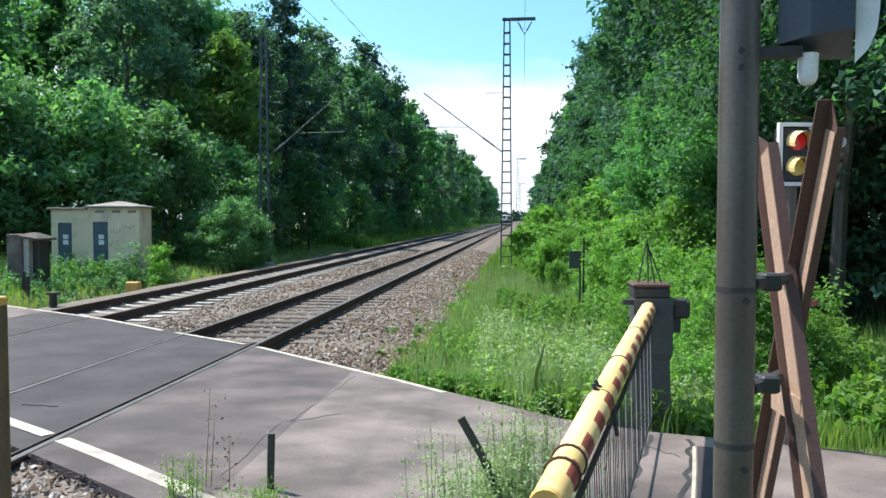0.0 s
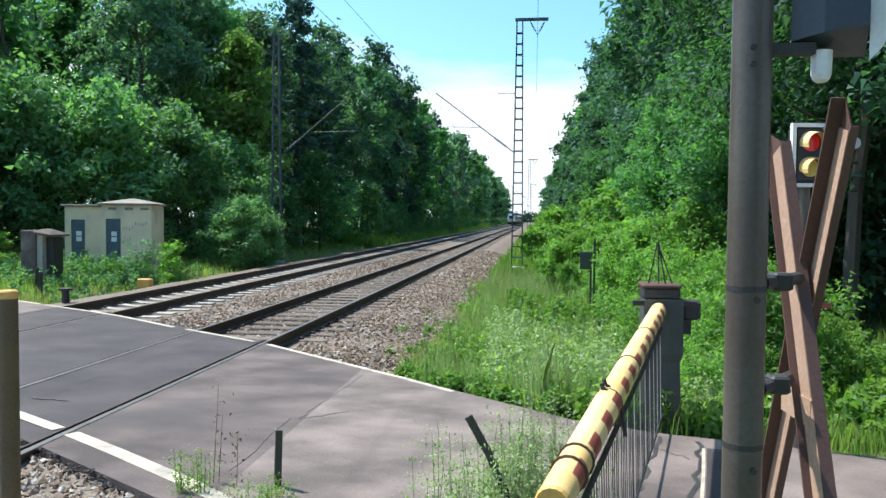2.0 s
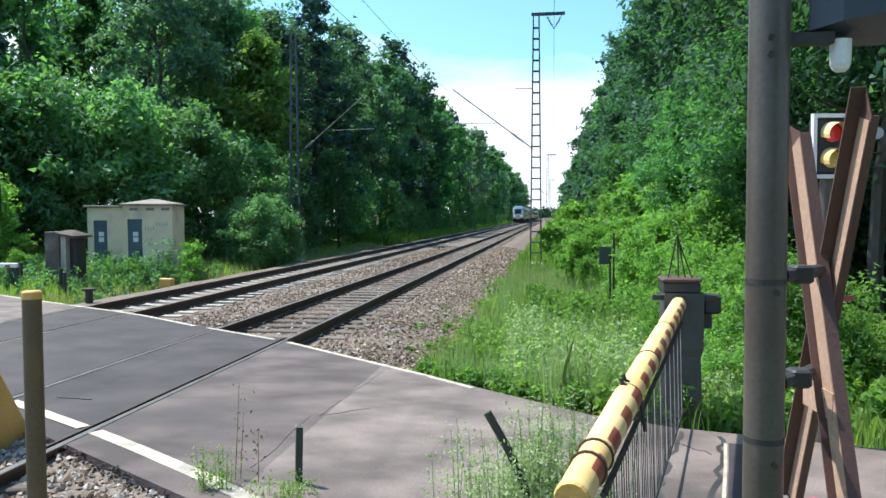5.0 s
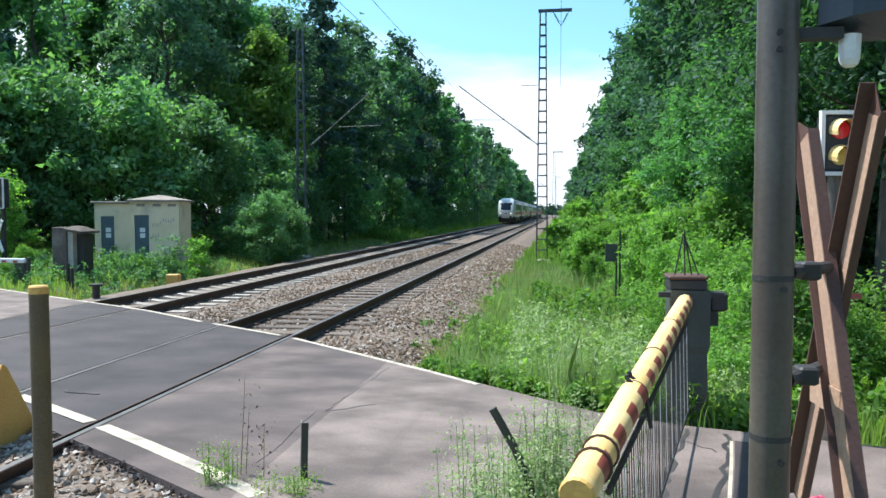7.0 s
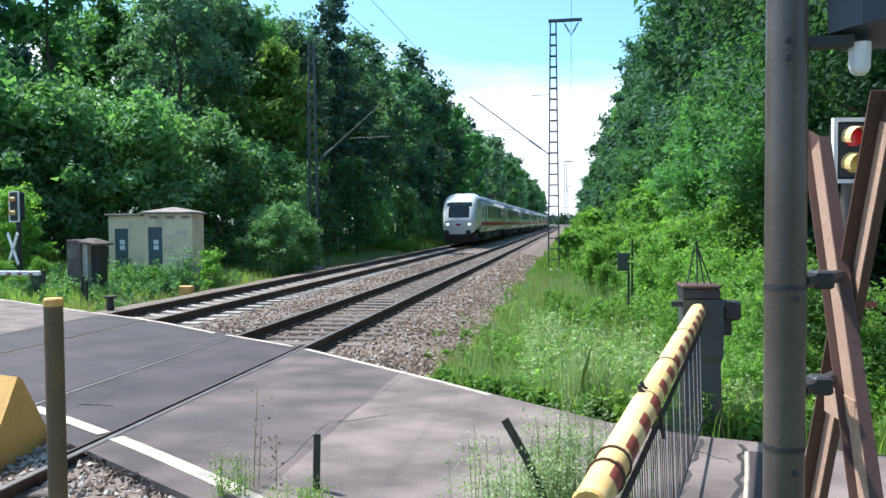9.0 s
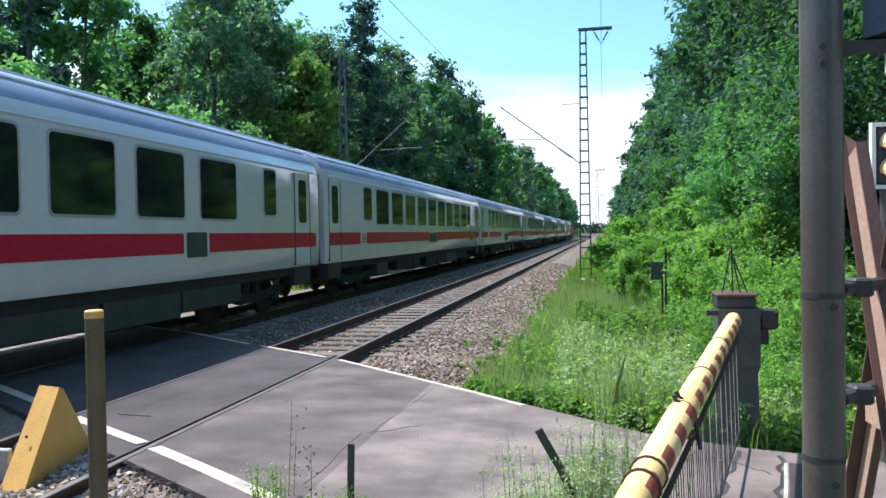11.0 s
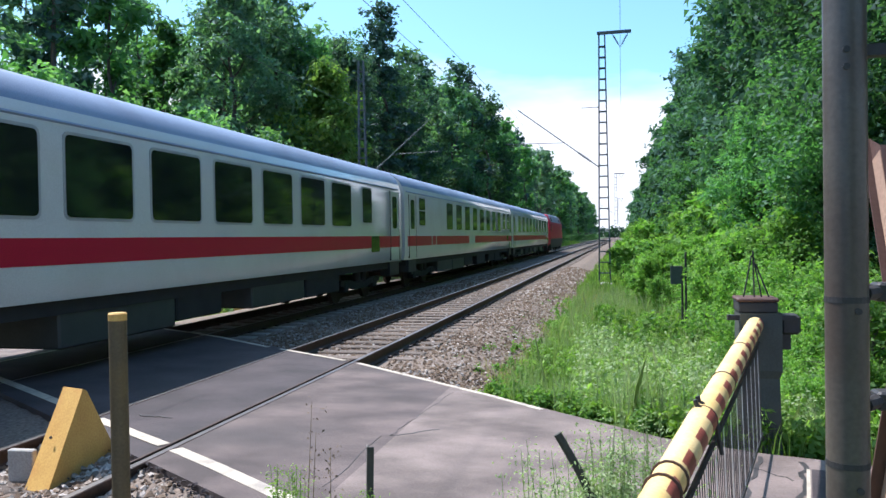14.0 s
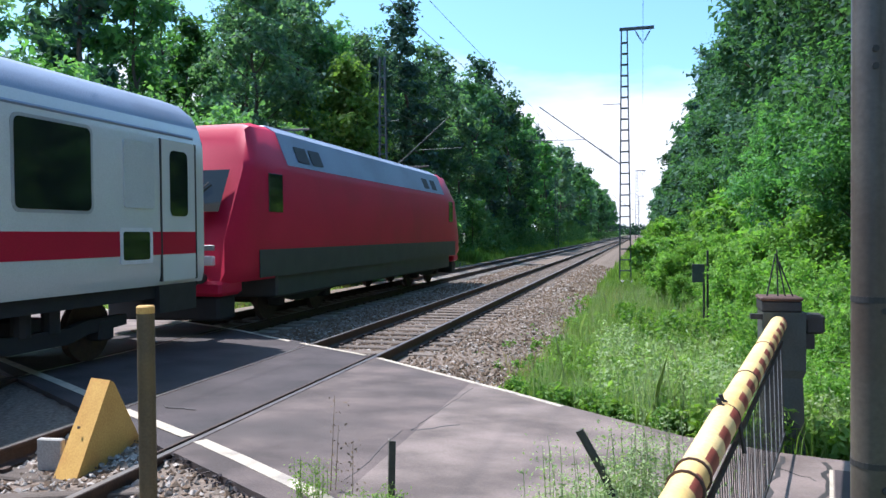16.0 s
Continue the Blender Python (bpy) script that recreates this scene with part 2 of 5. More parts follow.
# ---- geometry helpers ----
class Geo:
    """Collects vertices and faces of one mesh."""

    def __init__(self):
        self.v, self.f, self.m = [], [], []

    def face(self, pts, m=0):
        k = len(self.v)
        self.v += [tuple(p) for p in pts]
        self.f.append(tuple(range(k, k + len(pts))))
        self.m.append(m)

    def box(self, x0, x1, y0, y1, z0, z1, m=0, at=None, bev=0.0):
        k = len(self.v)
        if bev:
            ring = []
            for (z, b) in ((z0, bev), (z0 + bev, 0), (z1 - bev, 0), (z1, bev)):
                xa, xb, ya, yb = x0 + b, x1 - b, y0 + b, y1 - b
                c = bev
                ring.append([(xa + c, ya, z), (xb - c, ya, z), (xb, ya + c, z), (xb, yb - c, z), (xb - c, yb, z), (xa + c, yb, z), (xa, yb - c, z), (xa, ya + c, z)])
            return self.loft([[at @ Vector(p) if at else p for p in r] for r in ring], m, True)
        p = [(x, y, z) for z in (z0, z1) for x, y in ((x0, y0), (x1, y0), (x1, y1), (x0, y1))]
        self.v += [tuple(at @ Vector(q)) if at else q for q in p]
        for q in ((3, 2, 1, 0), (4, 5, 6, 7), (0, 1, 5, 4), (1, 2, 6, 5), (2, 3, 7, 6), (3, 0, 4, 7)):
            self.f.append(tuple(k + i for i in q))
            self.m.append(m)

    def loft(self, rings, m=0, caps=False, closed=True):
        k, n = len(self.v), len(rings[0])
        for r in rings:
            self.v += [tuple(p) for p in r]
        for i in range(len(rings) - 1):
            for j in range(n if closed else n - 1):
                a, b = k + i * n + j, k + i * n + (j + 1) % n
                self.f.append((a, b, b + n, a + n))
                self.m.append(m(i, j) if callable(m) else m)
        if caps:
            for idx in (tuple(k + j for j in reversed(range(n))), tuple(k + (len(rings) - 1) * n + j for j in range(n))):
                self.f.append(idx)
                self.m.append(0 if callable(m) else m)

    def tube(self, p0, p1, r0, r1=None, n=8, m=0, caps=True):
        p0, p1 = Vector(p0), Vector(p1)
        r1 = r0 if r1 is None else r1
        d = (p1 - p0).normalized()
        u = d.cross(Vector((0, 0, 1)) if abs(d.z) < 0.95 else Vector((1, 0, 0))).normalized()
        w = d.cross(u)
        self.loft([[p + (u * math.cos(a) + w * math.sin(a)) * r for a in (2 * math.pi * i / n for i in range(n))] for p, r in ((p0, r0), (p1, r1))], m, caps)

    def mesh(self, name, mats):
        me = bpy.data.meshes.new(name)
        me.from_pydata(self.v, [], self.f)
        for x in (mats if isinstance(mats, (list, tuple)) else [mats]):
            me.materials.append(x)
        me.polygons.foreach_set("material_index", self.m)
        me.update()
        return me


def fixed(me, smooth=False):
    """Outward normals, and smooth shading under 40 degrees."""
    bm = bmesh.new()
    bm.from_mesh(me)
    if smooth:
        bmesh.ops.remove_doubles(bm, verts=bm.verts, dist=0.0005)
    bmesh.ops.recalc_face_normals(bm, faces=bm.faces)
    if smooth:
        for f in bm.faces:
            f.smooth = True
        for e in bm.edges:
            if len(e.link_faces) == 2 and e.calc_face_angle(0) > radians(38):
                e.smooth = False
    bm.to_mesh(me)
    bm.free()
    return me


def part(name, geo, mats, parent=None, label="", smooth=False, m=None):
    ob = new(name, fixed(geo.mesh(name, mats), smooth))
    ob.parent = parent
    if m is not None:
        ob.matrix_basis = m
    return tagged(ob, label)


def thing(name, label, category, m=None, group="", kind=""):
    ob = new(name)
    ob.empty_display_size = 0.3
    if m is not None:
        ob.matrix_basis = m
    return tagged(ob, label, category, group, kind)


def cloud(name, verts, per, mats, mi=None):
    """A mesh of many loose faces with per corners each, from an array."""
    n = len(verts) // per
    me = bpy.data.meshes.new(name)
    me.vertices.add(len(verts))
    me.vertices.foreach_set("co", np.asarray(verts, dtype=np.float32).ravel())
    me.loops.add(len(verts))
    me.loops.foreach_set("vertex_index", np.arange(len(verts), dtype=np.int32))
    me.polygons.add(n)
    me.polygons.foreach_set("loop_start", np.arange(n, dtype=np.int32) * per)
    me.polygons.foreach_set("loop_total", np.full(n, per, dtype=np.int32))
    for x in mats:
        me.materials.append(x)
    if mi is not None:
        me.polygons.foreach_set("material_index", np.asarray(mi, dtype=np.int32))
    me.update(calc_edges=True)
    return me


# ---- the lie of the land: z = 0 is the top of the rails; the tracks run along y ----
NEAR, FAR = -4.65, -8.70
ROAD_FAR = [(-60, 41.5), (-10.7, 14.8), (-8.3, 13.5), (-5.6, 11.75), (-3.96, 10.62), (-0.83, 7.95), (0.34, 6.95), (1.1, 6.6), (2.6, 6.2), (8, 3.2), (60, -22)]
ROAD_NEAR = [(-60, 38.5), (-9.5, 9.35), (-7.9, 8.35), (-4.2, 6.05), (-2.2, 4.8), (-0.9, 4.35), (0.5, 3.3), (8, -1.5), (60, -34)]
RX, RY = zip(*ROAD_FAR)
QX, QY = zip(*ROAD_NEAR)


def far_edge(x):
    return np.interp(x, RX, RY)


def near_edge(x):
    return np.interp(x, QX, QY)


def smooth01(t):
    t = np.clip(t, 0, 1)
    return t * t * (3 - 2 * t)


def off_road(x, y):
    """Metres outside the road strip (0 on it)."""
    return np.maximum(np.maximum(y - far_edge(x), near_edge(x) - 0.35 - y), 0) * 0.85


def land(x, y):
    x, y = np.asarray(x, float), np.asarray(y, float)
    base = np.interp(x, [-60, -22, -16, -13.0, -12.0, -11.2, -2.7, -1.5, 0.5, 3, 8, 20, 60], [1.0, 0.4, 0.05, -0.25, -0.45, -0.42, -0.42, -0.50, -0.42, -0.25, 0.05, 0.6, 1.2])
    base = base + 0.05 * np.sin(x * 1.3 + y * 0.37) * np.cos(y * 0.9 - x * 0.21)
    bed = smooth01((x + 12.3) / 0.6) * smooth01((-1.5 - x) / 0.5)
    w = np.maximum(smooth01(off_road(x, y) / 1.6), bed)
    base = base - 0.12 * bed
    return -0.09 * (1 - w) + base * w


def steps(stops):
    out = []
    for a, b, d in stops:
        out += list(np.arange(a, b, d))
    return np.array(out + [stops[-1][1]])


def build_ground():
    xs = steps([(-700, -100, 60), (-100, -30, 6), (-30, -14, 1.0), (-14, 6, 0.3), (6, 20, 1.0), (20, 100, 8), (100, 700, 60)])
    ys = steps([(-300, -30, 30), (-30, 0, 3), (0, 30, 0.35), (30, 80, 2), (80, 300, 10), (300, 1500, 100)])
    X, Y = np.meshgrid(xs, ys)
    Z = land(X, Y)
    nx = len(xs)
    v = np.stack([X, Y, Z], -1).reshape(-1, 3)
    f = [(j * nx + i, j * nx + i + 1, (j + 1) * nx + i + 1, (j + 1) * nx + i) for j in range(len(ys) - 1) for i in range(nx - 1)]
    me = bpy.data.meshes.new("ground")
    me.from_pydata(v.tolist(), [], f)
    me.materials.append(SOIL)
    tagged(new("ground", me), "grassy earth verge under weeds beside the railway", "ground", kind="structure")


def strip(name, far_pts, near_pts, z0, z1, material, label, category, kind="structure"):
    """A slab between two polylines of equal length."""
    g = Geo()
    for (a, b), (c, d) in zip(zip(far_pts, far_pts[1:]), zip(near_pts, near_pts[1:])):
        for z in (z1,):
            g.face([(*c, z), (*d, z), (*b, z), (*a, z)])
        g.face([(*a, z1), (*b, z1), (*b, z0), (*a, z0)])
        g.face([(*d, z1), (*c, z1), (*c, z0), (*d, z0)])
    for a, c in ((far_pts[0], near_pts[0]), (near_pts[-1], far_pts[-1])):
        g.face([(*a, z1), (*c, z1), (*c, z0), (*a, z0)])
    ob = part(name, g, material)
    return tagged(ob, label, category, kind=kind)


# x stations where the road slab is cut by the four rails (flangeway gaps)
RAILS = [FAR - 0.75, FAR + 0.75, NEAR - 0.75, NEAR + 0.75]


def build_road():
    def span(x0, x1, name, material, z=0.0, label=""):
        xs = [x0] + [x for x in sorted(set(RX + QX)) if x0 < x < x1] + [x1]
        return strip(name, [(x, far_edge(x)) for x in xs], [(x, near_edge(x) - 0.35) for x in xs], -0.32, z, material, label, "road")
    g = 0.075
    span(-60, RAILS[0] - 0.05, "road", ASPHALT, 0, "worn grey asphalt road beyond the level crossing")
    span(RAILS[0] + 0.045, RAILS[1] - g, "road", ASPHALT_DARK, -0.005, "dark asphalt infill between the rails of the far track")
    span(RAILS[1] + 0.05, RAILS[2] - 0.05, "road", ASPHALT_DARK, -0.002, "dark asphalt between the two tracks at the crossing")
    span(RAILS[2] + 0.045, RAILS[3] - g, "road", ASPHALT_DARK, -0.005, "dark asphalt infill between the rails of the near track")
    span(RAILS[3] + 0.05, -2.05, "road", ASPHALT_MID, 0, "worn darker asphalt beside the near rail")
    span(-2.05, 60, "road", ASPHALT, 0.001, "worn grey asphalt approach road with patches and cracks")


def line_on_road(pts, w, name="road_marking", material=None, z=0.004, label="worn white edge line painted on the crossing", skip=()):
    g = Geo()
    P = [Vector((x, y, 0)) for x, y in pts]
    for i, (a, b) in enumerate(zip(P, P[1:])):
        if i in skip:
            continue
        d = (b - a).normalized()
        n = Vector((-d.y, d.x, 0)) * w / 2
        da = (P[i] - P[i - 1]).normalized() if i else d
        db = (P[i + 2] - b).normalized() if i + 2 < len(P) else d
        na, nb = Vector((-(d + da).y, (d + da).x, 0)).normalized() * w / 2, Vector((-(d + db).y, (d + db).x, 0)).normalized() * w / 2
        top = [a - na, b - nb, b + nb, a + na]
        g.face([(p.x, p.y, z) for p in top])
        k = [(p.x, p.y) for p in top]
        for q in range(4):
            r = (q + 1) % 4
            g.face([(*k[q], z), (*k[q], z - 0.0035), (*k[r], z - 0.0035), (*k[r], z)])
    return tagged(part(name, g, material or ROAD_PAINT), label, "road marking", kind="structure")


def build_ballast():
    g = Geo()
    prof = [(-12.3, -0.60), (-11.2, -0.24), (-10.6, -0.205), (-6.9, -0.205), (-6.7, -0.215), (-6.5, -0.205), (-2.95, -0.205), (-2.6, -0.24), (-1.45, -0.60)]
    ys = [-60, -20] + [y for y in np.arange(0, 60, 2.0)] + [80, 120, 200, 400, 900]
    g.loft([[(x, y, z + (0.015 * math.sin(y * 1.7 + x * 2.1) if -1 < y < 70 else 0)) for x, z in prof] for y in ys], closed=False)
    tagged(part("ballast_bed", g, BALLAST), "brown and grey crushed stone track bed", "ballast", kind="structure")


def rail_mesh(y0, y1):
    prof = [(-0.075, -0.172), (0.075, -0.172), (0.075, -0.160), (0.02, -0.145), (0.009, -0.13), (0.009, -0.045), (0.036, -0.034), (0.036, -0.006), (0.028, 0.0), (-0.028, 0.0), (-0.036, -0.006), (-0.036, -0.034), (-0.009, -0.045), (-0.009, -0.13), (-0.02, -0.145), (-0.075, -0.160)]
    g = Geo()
    g.loft([[(x, y, z) for x, z in prof] for y in (y0, y1)], lambda i, j: 1 if j == 8 else 0, True)
    return g


def build_tracks():
    for name, cx, wood, label in (("railway_track", NEAR, True, "rusty rails on dark wooden sleepers in stone ballast"), ("railway_track", FAR, False, "rusty rails on pale concrete sleepers in stone ballast")):
        tr = thing(name, label, "railway track", pose(cx, 0, 0), kind="structure")
        for s in (-0.75, 0.75):
            part("rail", rail_mesh(-60, 900), [RAIL_SIDE, RAIL_TOP], tr, m=pose(s, 0, 0))
        # sleeper with chamfered top and fastenings
        g = Geo()
        if wood:
            g.box(-1.3, 1.3, -0.13, 0.13, -0.33, -0.168, 0, bev=0.015)
            mats = [SLEEPER_WOOD, RAIL_SIDE]
        else:
            rings = []
            for x, h in ((-1.3, -0.17), (-0.55, -0.168), (-0.35, -0.195), (0.35, -0.195), (0.55, -0.168), (1.3, -0.17)):
                rings.append([(x, -0.15, -0.36), (x, -0.12, h), (x, 0.12, h), (x, 0.15, -0.36)])
            g.loft(rings, 0, True)
            mats = [SLEEPER_CON, RAIL_SIDE]
        for s in (-0.75, 0.75):
            for e in (-0.11, 0.11):
                g.box(s + e - 0.03, s + e + 0.03, -0.05, 0.05, -0.17, -0.135, 1)
        me = fixed(g.mesh("sleeper", mats))
        rest = Geo()
        fy, ny = far_edge(cx) + 0.3, near_edge(cx) - 0.6
        for k in range(-30, 420):
            y = k * 0.62 + (0.2 if wood else 0)
            if ny - 0.1 < y < fy:
                continue
            jx, jr = 0.02 * math.sin(k * 7.3), 0.5 * math.sin(k * 3.1)
            if -3 < y < 95:
                o = new("sleeper", me)
                o.parent = tr
                o.matrix_basis = pose(jx, y, 0.004 * math.sin(k * 5.7) - 0.004, 0, 0, jr)
            else:
                rest.box(-1.3, 1.3, y - 0.13, y + 0.13, -0.3, -0.17)
        tagged(part("far_sleepers", rest, mats[0], tr), kind="stuff")
    # flangeway edge rails beside the running rails on the crossing
    for cx in (NEAR, FAR):
        for s in (1,):
            x = cx + s * (0.75 - 0.085)
            g = Geo()
            g.box(x - 0.012, x + 0.012, near_edge(x) - 0.5, far_edge(x) + 0.2, -0.2, 0.0)
            tagged(part("guard_rail", g, RAIL_SIDE), "steel edge of the wheel groove in the crossing", "guard rail", kind="structure")


def bed_z(x, y):
    """Top of the stones: heaped up to the crossing's edges."""
    z = np.interp(x, [-12.3, -11.2, -10.6, -2.95, -2.6, -1.45], [-0.6, -0.24, -0.205, -0.205, -0.24, -0.6])
    up = np.maximum(1 - np.maximum(near_edge(x) - 0.35 - y, 0) / 1.3, 0) * (y < near_edge(x))
    dn = np.maximum(1 - np.maximum(y - far_edge(x), 0) / 0.5, 0) * (y > far_edge(x))
    return np.maximum(z, -0.06 - 0.16 * (1 - np.maximum(up, dn)) - 2.0 * (np.maximum(up, dn) <= 0))


def build_ramps():
    for name, edge, dirn, reach in (("ballast_shoulder", near_edge, -1, 1.3), ("ballast_shoulder", far_edge, 1, 0.5)):
        g = Geo()
        xs = np.arange(-12.0, -1.6, 0.2)
        rows = []
        for k in range(6):
            d = (0.33 if dirn < 0 else -0.02) + reach * k / 5
            rows.append([(x, float(edge(x)) + dirn * d, float(bed_z(x, float(edge(x)) + dirn * (d + 0.02))) + 0.012 * math.sin(x * 17 + k * 2)) for x in xs])
        g.loft(rows, closed=False)
        tagged(part(name, g, BALLAST), "crushed stone heaped against the crossing edge", "ballast", kind="structure")


build_ground()
build_road()
build_ramps()
build_ballast()
build_tracks()
line_on_road([(-16, 17.75), (-10.7, 14.75), (-10.1, 14.42)], 0.08, skip=())
line_on_road([(-9.9, 14.3), (-8.35, 13.45), (-7.5, 12.95), (-5.9, 11.8)], 0.08)
line_on_road([(-5.6, 11.62), (-4.05, 10.62)], 0.07)
line_on_road([(-3.78, 10.42), (-2.67, 9.48), (-1.45, 8.45), (-0.83, 7.88)], 0.07)
line_on_road([(-12, 10.75), (-8.3, 8.55), (-7.2, 7.9), (-6.25, 7.32), (-5.47, 6.85)], 0.12)
line_on_road([(-5.3, 6.72), (-4.02, 5.96)], 0.12)
line_on_road([(-3.83, 5.85), (-3.2, 5.45), (-2.35, 4.88), (-1.9, 4.55)], 0.125)


# ---- the train ----
SPEED, FRONT9 = 33.1, 58.7
L = 26.4
PROFILE = [(1.36, 1.06), (1.40, 1.22), (1.412, 1.6), (1.411, 2.9), (1.405, 3.34), (1.33, 3.64), (1.21, 3.86), (0.98, 4.05), (0.6, 4.19), (0.25, 4.24)]
FULL = PROFILE + [(-x, z) for x, z in reversed(PROFILE)]


SIDE = 1.412


def plate(g, s, y0, y1, z0, z1, proud=0.006, m=0, r=0.0):
    """A plate lying on the coach side s (+1 or -1), with rounded corners."""
    pts = []
    if r:
        for cy, cz, a0 in ((y1 - r, z1 - r, 0), (y0 + r, z1 - r, 90), (y0 + r, z0 + r, 180), (y1 - r, z0 + r, 270)):
            for k in range(4):
                a = radians(a0 + 30 * k)
                pts.append((cy + r * math.cos(a), cz + r * math.sin(a)))
    else:
        pts = [(y0, z0), (y1, z0), (y1, z1), (y0, z1)]
    g.loft([[(s * (SIDE - 0.06), y, z) for y, z in pts], [(s * (SIDE + proud), y, z) for y, z in pts]], m, True)


def bogie(parent, y):
    g = Geo()
    for s in (-1, 1):
        g.loft([[(s * 1.0, yy, z), (s * 1.12, yy, z), (s * 1.12, yy, z + h), (s * 1.0, yy, z + h)] for yy, z, h in ((y - 1.7, 0.5, 0.16), (y - 0.9, 0.45, 0.2), (y - 0.5, 0.36, 0.22), (y + 0.5, 0.36, 0.22), (y + 0.9, 0.45, 0.2), (y + 1.7, 0.5, 0.16))], 0, True)
        for d in (-1.25, 1.25):
            g.box(s * 0.98 - 0.1, s * 0.98 + 0.16, y + d - 0.16, y + d + 0.16, 0.32, 0.62, bev=0.03)
        g.tube((s * 1.06, y - 0.25, 0.55), (s * 1.06, y - 0.25, 0.95), 0.12, n=10)
        g.tube((s * 1.06, y + 0.25, 0.55), (s * 1.06, y + 0.25, 0.95), 0.12, n=10)
    g.box(-1.0, 1.0, y - 0.3, y + 0.3, 0.45, 0.75)
    b = part("bogie", g, CAR_UNDER, parent)
    for d in (-1.25, 1.25):
        w = Geo()
        for s in (-1, 1):
            w.tube((s * 0.70, y + d, 0.46), (s * 0.815, y + d, 0.46), 0.46, n=24)
        w.tube((-0.75, y + d, 0.46), (0.75, y + d, 0.46), 0.09, n=10)
        part("wheelset", w, RAIL_SIDE, b)
    return b


def coach_ends(car, ya, yb):
    for y, d in ((ya, -1), (yb, 1)):
        # rubber gangway
        pts = [(-1.25, 1.0), (1.25, 1.0), (1.25, 3.45), (0.95, 3.8), (-0.95, 3.8), (-1.25, 3.45)]
        g = Geo()
        g.loft([[(x, y, z) for x, z in pts], [(x, y + d * 0.2, z) for x, z in pts]], 0, True)
        part("gangway", g, DARK, car)


def coach(style, label):
    """style: windows as (centre, width) list, doors, small panels and logo blocks; local y from the leading end."""
    car = thing("coach", label, "railway coach", group="train")
    ya, yb = (3.2 if style.get("nose") else 0.2), L - 0.2
    rings = []
    for y, k in ((ya, 0.985), (ya + 0.06, 1.0), (yb - 0.06, 1.0), (yb, 0.985)):
        rings.append([(x * k, y, 2.4 + (z - 2.4) * k) for x, z in FULL])
    g = Geo()
    n = len(PROFILE)
    g.loft(rings, lambda i, j: 1 if 5 <= j < 2 * n - 6 else 0, True)
    part("body", g, [CAR_WHITE, CAR_ROOF], car, smooth=True)
    # roof ribs along the edge
    for s in (-1, 1):
        for x, z in ((1.375, 3.44), (1.1, 3.955), (0.85, 4.10)) if style.get("ribs") else ((1.37, 3.46),):
            g = Geo()
            g.tube((s * x, ya + 0.3, z), (s * x, yb - 0.3, z), 0.03, n=6)
            part("roof_rib", g, GASKET_PALE if style.get("ribs") else CAR_ROOF, car)
    coach_ends(car, ya, yb)
    # lower dark skirt and equipment below the floor
    g = Geo()
    g.box(-1.3, 1.3, ya + 0.4, yb - 0.4, 0.86, 1.07)
    part("underframe", g, CAR_UNDER, car)
    rnd = random.Random(style["seed"])
    y = 5.4
    while y < L - 6.5:
        w = rnd.uniform(1.0, 2.8)
        g = Geo()
        g.box(-1.28, 1.28, y, y + w, rnd.choice((0.42, 0.46, 0.38, 0.5)), 0.9, bev=0.03)
        part("equipment_box", g, CAR_SKIRT if rnd.random() < 0.45 else CAR_UNDER, car)
        y += w + rnd.choice((0.05, 0.05, 0.1, 1.2))
    for yy in (4.6 if style.get("nose") else 3.6, L - 3.6):
        bogie(car, yy)
    for s in (-1, 1):
        for wi, (c, w, h) in enumerate(style["windows"]):
            fr, gl = Geo(), Geo()
            plate(fr, s, c - w / 2 - 0.045, c + w / 2 + 0.045, 3.30 - h - 0.045, 3.345, 0.006, r=0.11)
            plate(gl, s, c - w / 2, c + w / 2, 3.30 - h, 3.30, 0.011, r=0.08)
            o = part("window", fr, GASKET, car)
            part("pane", gl, GLASS, o)
            if wi in style.get("bars", ()):
                bar = Geo()
                plate(bar, s, c - w / 2, c + w / 2, 2.83, 2.87, 0.02)
                part("window_bar", bar, GASKET, o)
        for c in style["doors"]:
            d = Geo()
            plate(d, s, c - 0.46, c + 0.46, 1.12, 3.36, 0.004, r=0.06)
            o = part("door", d, CAR_WHITE, car)
            for e in (-0.47, 0.47):
                gk = Geo()
                plate(gk, s, c + e - 0.02, c + e + 0.02, 1.12, 3.36, 0.009)
                part("door_seal", gk, DARK, o)
            p = Geo()
            plate(p, s, c - 0.24, c + 0.24, 2.15, 3.2, 0.012, r=0.1)
            part("pane", p, GLASS, o)
            st = Geo()
            st.box(s * 1.05 if s > 0 else -1.38, 1.38 if s > 0 else -1.05, c - 0.5, c + 0.5, 0.62, 1.06)
            part("door_step", st, DARK, o)
        y = ya + 0.28
        for a, b in sorted(style["gaps"]) + [(yb - 0.28, None)]:
            if a > y:
                r = Geo()
                plate(r, s, y, a, 1.54, 1.90, 0.0055)
                part("stripe", r, CAR_RED, car)
            y = b
        for layer, (a, b, z0, z1, kind) in enumerate(style["panels"]):
            p = Geo()
            plate(p, s, a, b, z0, z1, 0.010 + 0.003 * layer, r=0.04)
            part("panel", p, {"grille": CAR_SKIRT, "glass": GLASS, "red": CAR_RED, "white": WHITE, "pale": GASKET_PALE}[kind], car)
    return car


